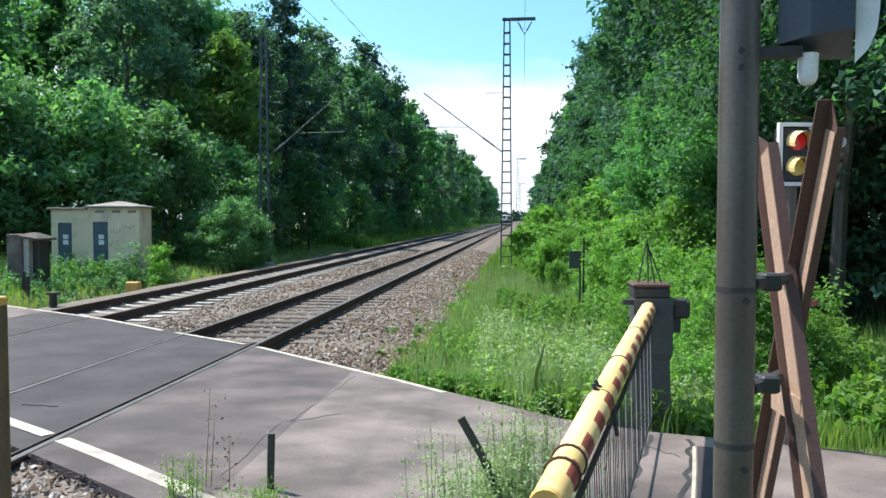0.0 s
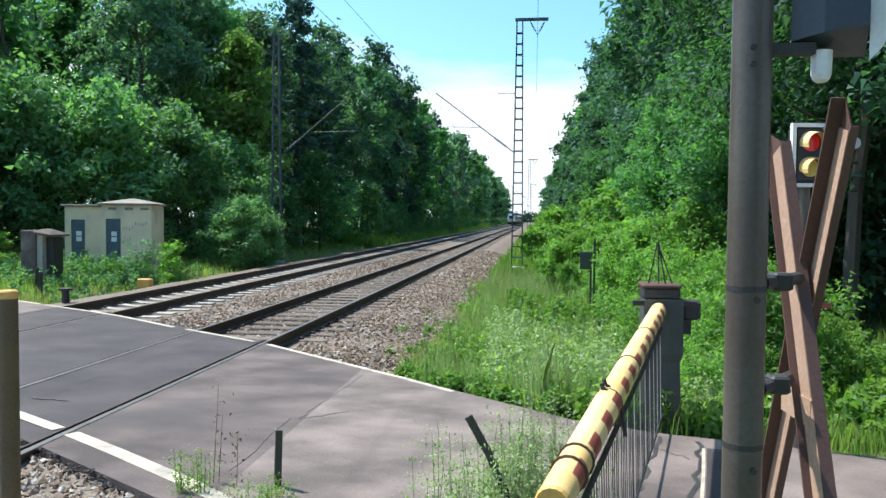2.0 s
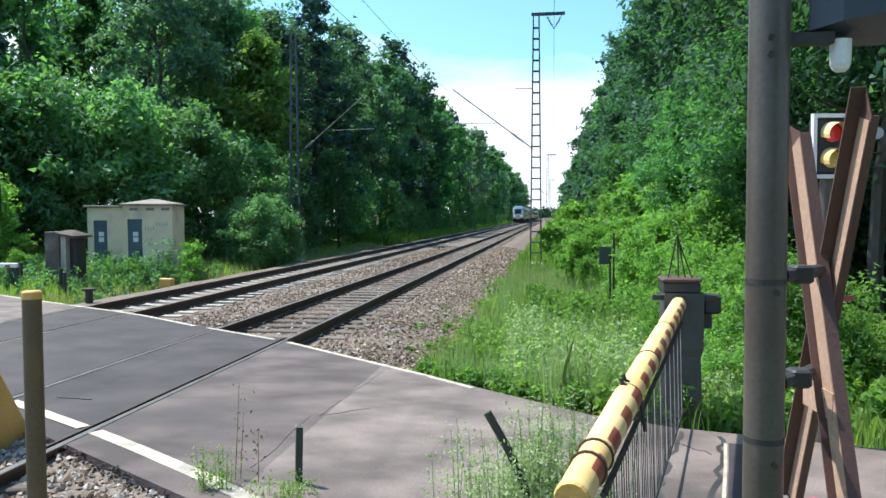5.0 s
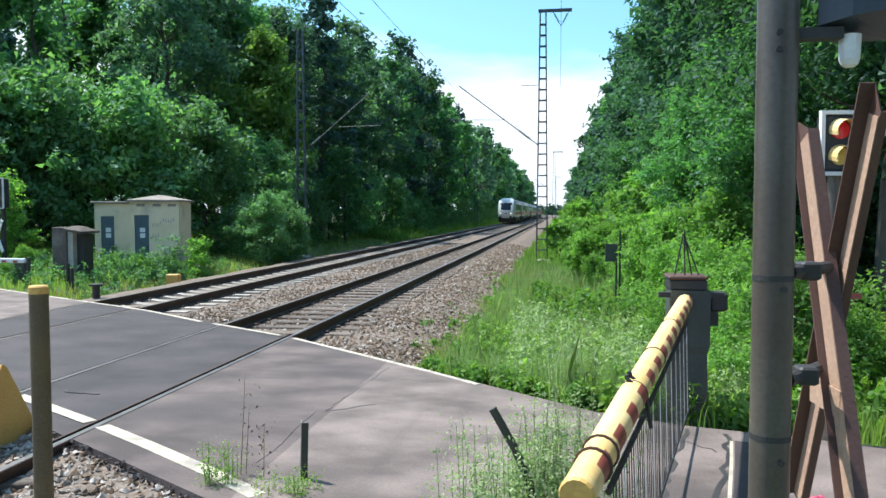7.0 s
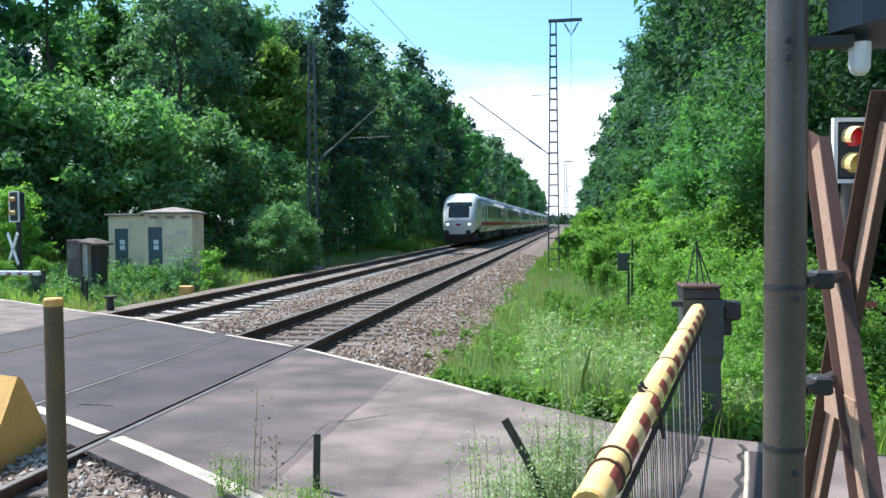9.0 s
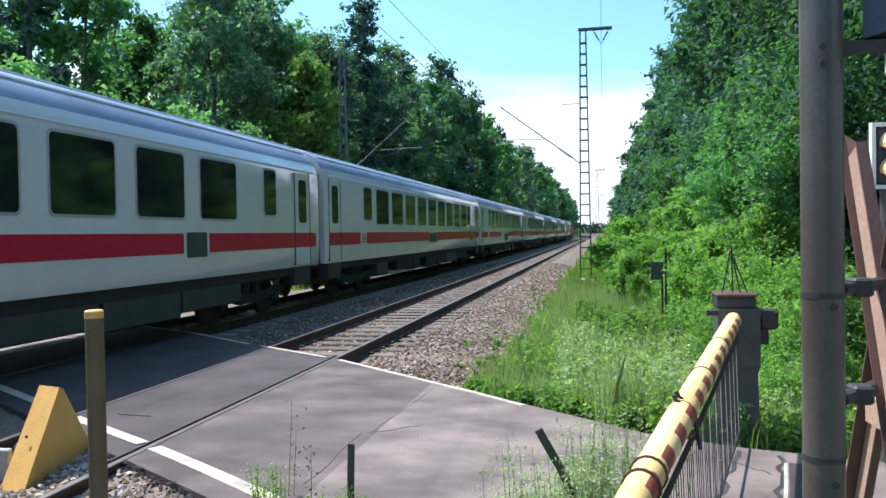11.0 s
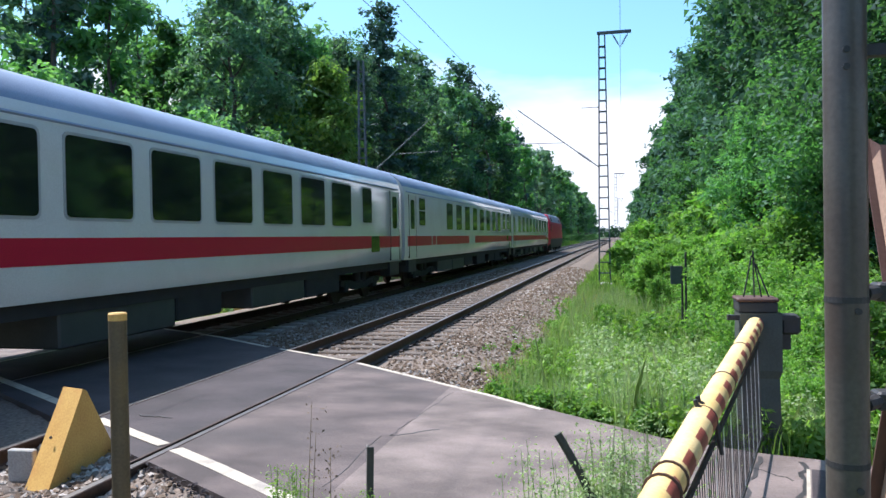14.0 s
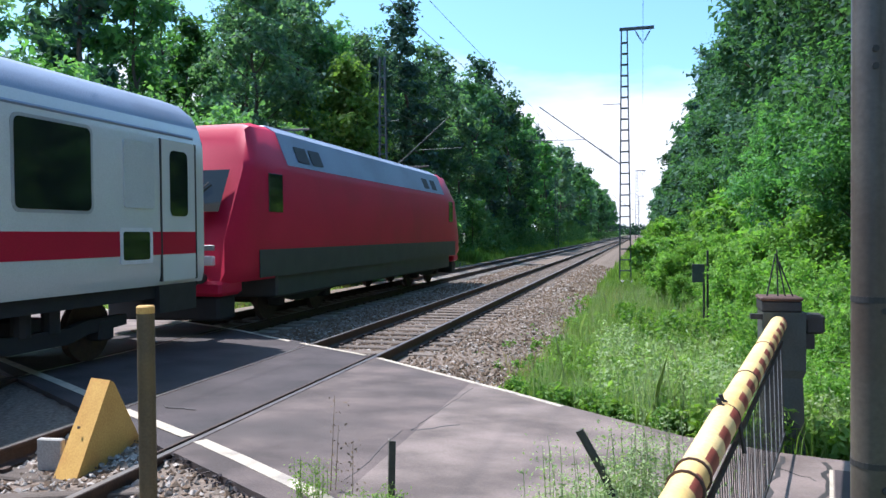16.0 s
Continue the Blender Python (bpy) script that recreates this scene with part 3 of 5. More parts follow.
def build_coaches():
    out = []
    # saloon coaches, a service coach, a compartment coach
    saloon = dict(seed=1, ribs=True, windows=[(4.0, 0.8, 1.0)] + [(5.65 + 1.9 * i, 1.43, 1.12) for i in range(9)] + [(22.5, 0.9, 1.0)], doors=[0.98, L - 1.05], gaps=[(3.2, 3.8), (12.6, 14.15)], panels=[(12.7, 14.05, 1.45, 1.86, "grille"), (22.95, 23.7, 1.42, 1.90, "glass"), (3.22, 3.78, 1.54, 1.90, "white"), (3.30, 3.70, 1.59, 1.85, "red"), (3.345, 3.655, 1.625, 1.815, "white"), (3.40, 3.48, 1.66, 1.78, "red"), (3.53, 3.61, 1.66, 1.78, "red")])
    service = dict(saloon, seed=5, gaps=[(3.2, 3.8), (9.8, 13.85)], panels=[(11.7, 13.75, 1.22, 1.74, "grille"), (22.95, 23.7, 1.42, 1.90, "glass")])
    plain = dict(seed=6, windows=[(3.25 + 1.92 * i, 1.42, 1.12) for i in range(10)] + [(22.6, 0.8, 1.0)], doors=[0.98, L - 1.05], gaps=[(5.6, 6.4)], panels=[(22.95, 23.7, 1.42, 1.90, "glass")])
    compart = dict(seed=2, windows=[(2.5, 0.85, 1.0)] + [(7.15 + 1.945 * i, 1.15, 1.12) for i in range(8)] + [(22.75, 0.85, 1.0), (24.4, 0.75, 1.0)], bars=(0, 9, 10), doors=[1.15, L - 0.95], gaps=[(3.9, 4.75), (11.4, 13.0)], panels=[(4.05, 4.6, 1.55, 1.9, "red"), (23.9, 24.5, 1.6, 1.88, "glass")])
    last = dict(seed=3, windows=[(3.82 + 2.37 * i, 1.30, 1.12) for i in range(9)], doors=[1.15, L - 0.95], gaps=[], panels=[(24.0, 24.75, 1.42, 1.96, "white"), (24.07, 24.68, 1.48, 1.90, "glass"), (24.1, 24.8, 2.25, 3.25, "pale")])
    nose = dict(seed=4, nose=True, ribs=True, windows=[(9.2 + 1.95 * i, 1.38, 1.12) for i in range(7)] + [(23.2, 0.6, 1.0)], doors=[6.9, L - 1.35], gaps=[(19.6, 20.5)], panels=[(19.7, 20.4, 1.46, 1.92, "grille"), (4.3, 4.8, 2.15, 3.1, "glass")])
    lab = "pale grey railway coach with red stripe and dark windows"
    out.append(control_front(coach(nose, "pale grey streamlined driving trailer leading the train")))
    for st in (saloon, service, saloon, plain, compart, last):
        out.append(coach(st, lab))
    return out


def control_front(car):
    """Rounded cab: rings shrink and lean back towards the leading end."""
    secs = [(0.0, 1.06, 0.98, 1.92), (0.06, 1.18, 0.92, 2.15), (0.28, 1.28, 0.90, 2.6), (0.52, 1.33, 0.90, 3.1), (0.80, 1.36, 0.92, 3.5), (1.2, 1.385, 0.96, 3.84), (1.9, 1.405, 1.03, 4.10), (3.2, 1.412, 1.06, 4.24)]
    n = 24
    rings = []
    for y, w, z0, z1 in secs:
        r = []
        for i in range(n):
            a = 2 * math.pi * i / n + math.pi / n
            c, s = math.cos(a), math.sin(a)
            p = 2.0 / 5.0
            r.append((w * math.copysign(abs(c) ** p, c), y, (z0 + z1) / 2 + (z1 - z0) / 2 * math.copysign(abs(s) ** (p * 1.2), s)))
        rings.append(r)
    g = Geo()
    g.loft(rings, 0, True)
    part("cab", g, CAR_WHITE, car, smooth=True)

    def nose_y(z):
        return float(np.interp(z, [s[3] for s in secs], [s[0] for s in secs]))
    g = Geo()
    zs = [2.24, 2.5, 2.8, 3.15, 3.45]
    g.loft([[(x, nose_y(z) - 0.03 + 0.09 * (abs(x) / 1.1) ** 3, z) for x in (-1.08 + 0.08 * (z - 2.2), -0.7, 0, 0.7, 1.08 - 0.08 * (z - 2.2))] for z in zs], closed=False)
    part("windscreen", g, GLASS, car, "dark wrap-round windscreen")
    for s in (-1, 1):
        g = Geo()
        g.box(s * 0.86 - 0.12, s * 0.86 + 0.12, -0.02, 0.12, 1.62, 1.78, bev=0.02)
        part("headlight", g, HEADLAMP, car)
        g = Geo()
        g.tube((s * 0.85, -0.55, 1.06), (s * 0.85, 0.3, 1.06), 0.09, n=10)
        g.tube((s * 0.85, -0.6, 1.06), (s * 0.85, -0.54, 1.06), 0.21, n=14)
        part("buffer", g, DARK, car)
        g = Geo()
        g.tube((s * 0.12, 0.28, 2.2), (s * 0.5, 0.5, 2.75), 0.02, n=5)
        part("wiper", g, DARK, car)
    g = Geo()
    g.loft([[(x, y + 0.12 * abs(x), z) for x in (-1.15, -0.6, 0, 0.6, 1.15)] for y, z in ((0.25, 1.05), (0.05, 0.85), (0.2, 0.28), (0.5, 0.22))], closed=False)
    g.box(-1.2, 1.2, 0.5, 3.3, 0.35, 1.0)
    part("front_skirt", g, CAR_UNDER, car)
    g = Geo()
    g.box(-0.2, 0.2, -0.015, 0.12, 1.60, 1.76)
    part("emblem", g, CAR_RED, car)
    return car


def build_loco():
    lo = thing("locomotive", "bright red electric locomotive with grey roof, pushing the train", "locomotive", group="train")
    ll = 19.1
    body = [(1.36, 0.95), (1.47, 1.15), (1.47, 1.75), (1.47, 3.12), (1.40, 3.30), (1.10, 4.02), (0.9, 4.14)]
    full = body + [(-x, z) for x, z in reversed(body)]
    # ends lean back above the waist
    rings = []
    for k, y in enumerate((0.55, 0.75, 1.2, 2.3, ll - 2.3, ll - 1.2, ll - 0.75, ll - 0.55)):
        e = min(k, 7 - k)
        ring = []
        for x, z in full:
            w = (0.90, 0.95, 0.985, 1.0)[e]
            lean = max(0, z - 1.75) * (0.52, 0.47, 0.32, 0.0)[e]
            zz = min(z, (3.75, 3.95, 4.08, 4.14)[e])
            ring.append((x * w, y + (lean if k < 4 else -lean), zz))
        rings.append(ring)
    g = Geo()
    g.loft(rings, 0, True)
    part("body", g, LOCO_RED, lo, smooth=True)
    # grey sloping roof shoulders with grilles
    for s in (-1, 1):
        g = Geo()
        g.loft([[(s * 1.405, y, 3.315), (s * 1.115, y, 4.03), (s * 0.9, y, 4.16), (s * 0.85, y, 4.08)] for y in (3.0, ll - 3.0)], 0, True)
        sh = part("roof_shoulder", g, CAR_ROOF, lo, "pale grey sloping roof edge")
        for y in (3.6, 4.35, 13.6, 14.6):
            g = Geo()
            g.face([(s * (1.412 - 0.405 * t), yy, 3.34 + t) for t, yy in ((0.1, y), (0.1, y + 0.6), (0.45, y + 0.6), (0.45, y))])
            g.face([(s * (1.402 - 0.405 * t), yy, 3.33 + t) for t, yy in ((0.1, y), (0.1, y + 0.6), (0.45, y + 0.6), (0.45, y))])
            part("grille", g, DARK, sh)
    g = Geo()
    g.box(-0.88, 0.88, 3.0, ll - 3.0, 4.08, 4.2, bev=0.04)
    part("roof", g, CAR_ROOF, lo)
    for y in (4.2, ll - 4.2):
        g = Geo()
        for s in (-1, 1):
            g.tube((s * 0.55, y, 4.28), (s * 0.5, y + 1.2, 4.40), 0.025, n=6)
            g.tube((s * 0.55, y, 4.15), (s * 0.55, y, 4.3), 0.05, n=8)
        g.tube((-0.8, y + 1.2, 4.43), (0.8, y + 1.2, 4.43), 0.03, n=6)
        part("pantograph", g, DARK, lo)
    g = Geo()
    g.box(-1.42, 1.42, 2.4, ll - 2.4, 0.55, 1.16, bev=0.04)
    part("skirt", g, CAR_SKIRT, lo, "dark grey lower side skirt")
    for s in (-1, 1):
        g = Geo()
        g.box(s * 1.47 - 0.006, s * 1.47 + 0.006, 1.6, ll - 1.6, 1.0, 1.55)
        part("lower_band", g, CAR_SKIRT, lo, "dark grey band along the lower side")
        for y in (2.3, ll - 2.3):
            g = Geo()
            g.box(s * 1.47 - 0.01, s * 1.47 + 0.01, y - 0.3, y + 0.3, 2.3, 3.08, bev=0.004)
            part("cab_window", g, GLASS, lo)
    for y, d in ((0.55, 1), (ll - 0.55, -1)):
        g = Geo()
        g.loft([[(x, y + d * ((z - 1.75) * 0.52 - 0.02), z) for x in (-1.06, -0.4, 0.4, 1.06)] for z in (2.28, 2.7, 3.1)], closed=False)
        part("windscreen", g, GLASS, lo)
        for s in (-1, 1):
            g = Geo()
            g.box(s * 0.95 - 0.16, s * 0.95 + 0.16, y - 0.04, y + 0.06, 1.28, 1.46, bev=0.02)
            part("headlight", g, WHITE, lo)
            g = Geo()
            g.tube((s * 0.87, y - d * 0.5, 1.05), (s * 0.87, y, 1.05), 0.1, n=10)
            g.tube((s * 0.87, y - d * 0.56, 1.05), (s * 0.87, y - d * 0.5, 1.05), 0.22, n=14)
            part("buffer", g, DARK, lo)
        g = Geo()
        g.box(-1.3, 1.3, y - 0.1 if d > 0 else y - 0.7, y + 0.7 if d > 0 else y + 0.1, 0.72, 1.0, bev=0.06)
        part("front_skirt", g, LOCO_RED, lo)
        g = Geo()
        g.box(-1.2, 1.2, y - 0.02 if d > 0 else y - 0.6, y + 0.6 if d > 0 else y + 0.02, 0.26, 0.716, bev=0.05)
        part("rail_guard", g, CAR_UNDER, lo)
        g = Geo()
        g.box(-1.12, 1.12, y - 0.03, y + 0.03, 1.56, 1.66, bev=0.01)
        part("handrail", g, GASKET, lo)
        for s in (-1, 1):
            g = Geo()
            g.tube((s * 0.2, y + d * 0.26, 2.28), (s * 0.72, y + d * 0.5, 2.85), 0.018, n=5)
            part("wiper", g, DARK, lo)
    for y in (4.4, ll - 4.4):
        bogie(lo, y)
    return lo


TRAIN = build_coaches()
TRAIN.append(build_loco())


# small unevenness of the run, in metres
LAG_T, LAG = (0, 9, 11.5, 12.5, 13.5, 14, 14.5, 15, 15.5, 16), (0, 0, 0.08, -0.3, -0.55, -0.3, 0.0, 0.0, -0.1, -0.15)


def motions():
    for k, car in enumerate(TRAIN):
        walk(car, [(t, pose(FAR, FRONT9 - SPEED * (t - 9) + L * k + float(np.interp(t, LAG_T, LAG)), 0)) for t in (0, 1, 2, 3, 4, 5, 6, 7, 8, 9, 10, 11, 11.5, 12, 12.5, 13, 13.5, 14, 14.5, 15, 15.5, 16)])


# ---- masts and wires ----
def mast(x, y, h, side, arm_end, label, top_arm=True):
    """Flat lattice mast; side: +1 the bracket reaches to +x, -1 to -x."""
    zb = float(land(x, y)) - 0.3
    t = thing("catenary_mast", label, "railway mast", pose(x, y, 0), group="masts beside the tracks")
    w0, w1 = 0.24, 0.12

    def hw(z):
        return w0 + (w1 - w0) * (z - zb) / (h - zb)
    for s in (-1, 1):
        for d in (-0.09, 0.09):
            g = Geo()
            a, b = Vector((s * hw(zb), d, zb)), Vector((s * hw(h), d * 0.7, h))
            g.loft([[p + Vector(q) * 0.028 for q in ((-1, -1, 0), (1, -1, 0), (1, 1, 0), (-1, 1, 0))] for p in (a, b)], 0, True)
            part("upright", g, STEEL, t)
    z = 0.2
    while z < h - 0.1:
        g = Geo()
        g.box(-hw(z), hw(z), -0.1, 0.1, z - 0.025, z + 0.025)
        part("batten", g, STEEL, t)
        z += 0.46
    g = Geo()
    g.box(-0.35, 0.35, -0.35, 0.35, zb, zb + 0.55, bev=0.04)
    part("footing", g, CONCRETE, t)
    if top_arm:
        g = Geo()
        g.box(-0.2, 1.22, -0.06, 0.06, h - 0.02, h + 0.1)
        part("top_arm", g, STEEL, t)
        for xa in (0.42, 1.1):
            g = Geo()
            p, q = Vector((xa, 0, h)), Vector((0.76, 0, h - 0.62))
            g.tube(p, q, 0.012, n=5)
            for k in range(6):
                c = p.lerp(q, 0.2 + k * 0.1)
                g.tube(c, c + (q - p).normalized() * 0.03, 0.05, 0.03, n=8)
            part("insulator", g, STEEL, t)
    # cantilever: inclined tube with insulator, stay and steady arm
    ex = arm_end - x
    g = Geo()
    g.tube((math.copysign(0.2, ex), 0, 4.75), (ex, 0, 7.35), 0.026, n=6)
    c = part("cantilever", g, STEEL, t)
    g = Geo()
    a, b = Vector((math.copysign(0.2, ex), 0, 4.75)), Vector((ex, 0, 7.35))
    for k in range(7):
        p = a.lerp(b, 0.10 + k * 0.022)
        g.tube(p, p + (b - a).normalized() * 0.04, 0.07, 0.05, n=8)
    part("insulator", g, STEEL, c)
    g = Geo()
    m = a.lerp(b, 0.42)
    g.tube(m, (ex * 1.02 + math.copysign(0.9, ex) * 0.55, 0, m.z + 0.04), 0.015, n=5)
    part("steady_arm", g, STEEL, c)
    g = Geo()
    g.tube((math.copysign(0.15, ex), 0, 7.3), (ex * 0.25, 0, 7.3), 0.016, n=5)
    part("stay", g, STEEL, t)
    return t


def wire(name, pts, r, label, category="overhead wire"):
    g = Geo()
    for a, b in zip(pts, pts[1:]):
        g.tube(a, b, r, n=5, caps=False)
    tagged(part(name, g, WIRE, smooth=True), label, category)


def build_overhead():
    for k in range(5):
        y = 33 + 76 * k
        if k < 3:
            mast(-0.72, y, 10.4, -1, NEAR + 0.3, "dark steel lattice catenary mast with top arm in the grass verge")
            mast(-12.1, y + 1.5, 10.4, 1, FAR - 0.1, "dark steel lattice catenary mast at the far wood edge", False)
    for cx in (NEAR, FAR):
        pts_c, pts_m = [], []
        for k in range(-2, 5):
            y0 = 33 + 76 * k
            for i in range(8):
                u = i / 8
                y = y0 + 76 * u
                pts_m.append((cx, y, 7.35 - 4.0 * u * (1 - u) * 0.35))
            pts_c.append((cx + 0.2 * (-1) ** k, y0, 6.2))
            for i in range(1, 8):
                g0 = 7.35 - 4.0 * (i / 8) * (1 - i / 8) * 0.35
                xx = cx + 0.2 * (-1) ** k * (1 - 2 * i / 8)
                wire("dropper", [(cx, y0 + 76 * i / 8, g0), (xx, y0 + 76 * i / 8, 6.2)], 0.0022, "thin dropper wire of the catenary")
        wire("contact_wire", pts_c, 0.0062, "dark contact wire over the track")
        wire("messenger_wire", pts_m, 0.0065, "dark messenger wire sagging between masts")
    pts = []
    for k in range(-2, 5):
        for i in range(8):
            u = i / 8
            pts.append((0.04, 33 + 76 * (k + u), 9.72 - 4 * u * (1 - u) * 0.8))
    wire("feeder_wire", pts, 0.0085, "feeder wire hung from the mast tops")


# ---- relay huts beyond the tracks ----
def build_huts():
    h = thing("relay_hut", "cream plastered railway hut with blue door and low hipped roof", "hut", pose(-15.0, 24.7, -0.45, 0, 0, 14))
    h.scale = (0.8, 0.8, 0.98)

    def walls(x0, x1, y0, y1, z1, door):
        t = 0.12
        d0, d1, dz = door
        g = Geo()
        ring = [(x0, 0), (d0, 0), (d0, dz), (d1, dz), (d1, 0), (x1, 0), (x1, z1), (x0, z1)]
        for f in ((0, 1, 2, 7), (2, 3, 6, 7), (3, 4, 5, 6)):
            g.face([(ring[k][0], y0, ring[k][1]) for k in f])
            g.face([(ring[k][0], y0 + t, ring[k][1]) for k in reversed(f)])
        for k in range(8):
            (xa, za), (xb, zb) = ring[k], ring[(k + 1) % 8]
            g.face([(xa, y0, za), (xb, y0, zb), (xb, y0 + t, zb), (xa, y0 + t, za)])
        part("front_wall", g, PLASTER, h, smooth=True)
        for xa, xb, ya, yb in ((x0, x1, y1 - t, y1), (x0, x0 + t, y0 + t, y1 - t), (x1 - t, x1, y0 + t, y1 - t)):
            g = Geo()
            g.box(xa, xb, ya, yb, 0, z1)
            part("wall", g, PLASTER, h)
        g = Geo()
        g.box(d0 + 0.005, d1 - 0.005, y0 + 0.05, y0 + 0.09, 0.05, dz - 0.005)
        d = part("door", g, DOOR_BLUE, h, "blue-grey metal door")
        g = Geo()
        for k in range(9):
            g.box(d0 + 0.12, d1 - 0.12, y0 + 0.035, y0 + 0.05, 0.3 + k * 0.06, 0.335 + k * 0.06)
        part("louvre", g, DOOR_BLUE, d)
        g = Geo()
        g.box(d1 - 0.1, d1 - 0.06, y0 + 0.02, y0 + 0.05, 1.0, 1.14)
        part("door_handle", g, DARK, d)
        g = Geo()
        c = (d0 + d1) / 2 + 0.02
        g.box(c - 0.11, c + 0.11, y0 + 0.04, y0 + 0.05, 1.62, 1.78)
        g.box(c - 0.11, c + 0.11, y0 + 0.04, y0 + 0.05, 1.42, 1.58)
        part("notice", g, WHITE, d, "small pale warning notice")
    walls(0.0, 2.12, 0.0, 2.2, 2.72, (0.2, 0.82, 2.24))
    walls(-1.62, -0.004, 0.35, 2.0, 2.66, (-1.36, -0.78, 2.2))
    # hipped and flat roofs
    g = Geo()
    a = [(-0.12, -0.14), (2.24, -0.14), (2.24, 2.34), (-0.12, 2.34)]
    g.loft([[(x, y, 2.722) for x, y in a], [(x, y, 2.79) for x, y in a], [(1.06 + (x - 1.06) * 0.1, 1.1 + (y - 1.1) * 0.1, 2.98) for x, y in a]], 0, True)
    part("roof", g, ROOFING, h, "low hipped felt roof")
    g = Geo()
    g.box(-1.75, -0.13, 0.2, 2.1, 2.662, 2.74, bev=0.02)
    part("roof", g, ROOFING, h, "thin flat concrete roof")
    for x in (0.3, 1.0, 1.65):
        g = Geo()
        g.box(x, x + 0.35, -0.012, 0.02, 2.55, 2.64)
        part("vent", g, ROOFING, h)
    # unreadable spray marks as plain bars
    rnd = random.Random(4)
    for x, z, k in ((0.98, 1.9, 4), (1.45, 2.05, 5), (1.0, 1.5, 3)):
        for i in range(k):
            g = Geo()
            xx = x + i * 0.11
            m = Matrix.Translation((xx, -0.004, z + rnd.uniform(-0.03, 0.03))) @ Matrix.Rotation(rnd.uniform(-0.4, 0.4), 4, "Y")
            g.box(-0.012, 0.012, -0.003, 0.003, -0.07, 0.07, at=m)
            part("spray_mark", g, GRAFFITI, h)
    c = thing("switch_cabinet", "weathered dark brown switch cabinet with overhanging slab lid", "cabinet", pose(-13.92, 20.0, -0.35))
    c.scale = (0.74, 1, 0.98)
    g = Geo()
    g.box(-0.6, 0.02, -0.34, 0.4, 0, 1.80, bev=0.02)
    part("body", g, CABINET_WORN, c)
    g = Geo()
    g.box(0.022, 0.24, -0.28, 0.35, 0, 1.68)
    part("side_wall", g, CONCRETE, c, "pale concrete side wall")
    # solid dark box put where the cabinet has a dark opening
    g = Geo()
    g.box(0.242, 0.52, -0.1, 0.35, 0, 1.6)
    part("side_door", g, DARK, c)
    g = Geo()
    g.loft([[(-0.02, -0.42, 1.70), (0.68, -0.38, 1.62), (0.68, 0.5, 1.62), (-0.02, 0.5, 1.70)], [(-0.02, -0.42, 1.76), (0.68, -0.38, 1.68), (0.68, 0.5, 1.68), (-0.02, 0.5, 1.76)], [(0.1, -0.1, 1.84), (0.4, -0.1, 1.80), (0.4, 0.2, 1.80), (0.1, 0.2, 1.84)]], 0, True)
    part("lid", g, SLEEPER_WOOD, c, "sloping brown lid")
    for x, y, hh in ((-12.75, 18.2, 0.75), (-13.0, 18.4, 0.8), (-13.55, 17.6, 0.9)):
        p = thing("stake", "dark weathered wooden stake in the grass", "post", pose(x, y, float(land(x, y)) - 0.1, 2, 3, 0), group="stakes")
        g = Geo()
        g.tube((0, 0, 0), (0, 0, hh), 0.055, 0.045, 7)
        part("shaft", g, DARK, p)
    b = thing("marker_block", "small faded yellow concrete marker block", "marker", pose(-11.7, 21.6, -0.42))
    g = Geo()
    g.box(-0.2, 0.2, -0.12, 0.12, 0, 0.36, bev=0.02)
    part("block", g, YELLOW, b)
    b = thing("drain_pot", "small dark cable pot with flat cap", "cable pot", pose(-10.95, 16.55, -0.35))
    g = Geo()
    g.tube((0, 0, 0), (0, 0, 0.42), 0.09, n=10)
    g.tube((0, 0, 0.42), (0, 0, 0.47), 0.16, n=12)
    part("pot", g, DARK, b)


# ---- signals, barrier, posts ----
def signal_head(parent, w, h, d, lamps, border=True):
    """Box facing local -y, with hooded round lamps."""
    g = Geo()
    g.box(-w / 2, w / 2, 0, d, -h / 2, h / 2, bev=0.02)
    b = part("housing", g, BLACK, parent)
    if border:
        g = Geo()
        e = 0.03
        for x0, x1, z0, z1 in ((-w / 2 - e, w / 2 + e, h / 2, h / 2 + e), (-w / 2 - e, w / 2 + e, -h / 2 - e, -h / 2), (-w / 2 - e, -w / 2, -h / 2, h / 2), (w / 2, w / 2 + e, -h / 2, h / 2)):
            g.box(x0, x1, -0.012, 0.03, z0, z1)
        part("border", g, WHITE, b, "white border")
    for z, m in lamps:
        g = Geo()
        g.tube((0, -0.012, z), (0, 0.01, z), 0.07, n=18)
        part("lens", g, m, b)
        g = Geo()
        rows = []
        for y in (0.0, -0.13):
            rows.append([(0.085 * math.cos(radians(a)), y, z + 0.085 * math.sin(radians(a)) - (0.02 if y else 0)) for a in range(-20, 201, 20)])
        g.loft(rows, closed=False)
        rows2 = [[(x * 1.05, y, z + (zz - z) * 1.05) for x, y, zz in r] for r in rows]
        g.loft(rows2, closed=False)
        part("hood", g, BOOM_YEL, b, "cream lamp hood")
    return b


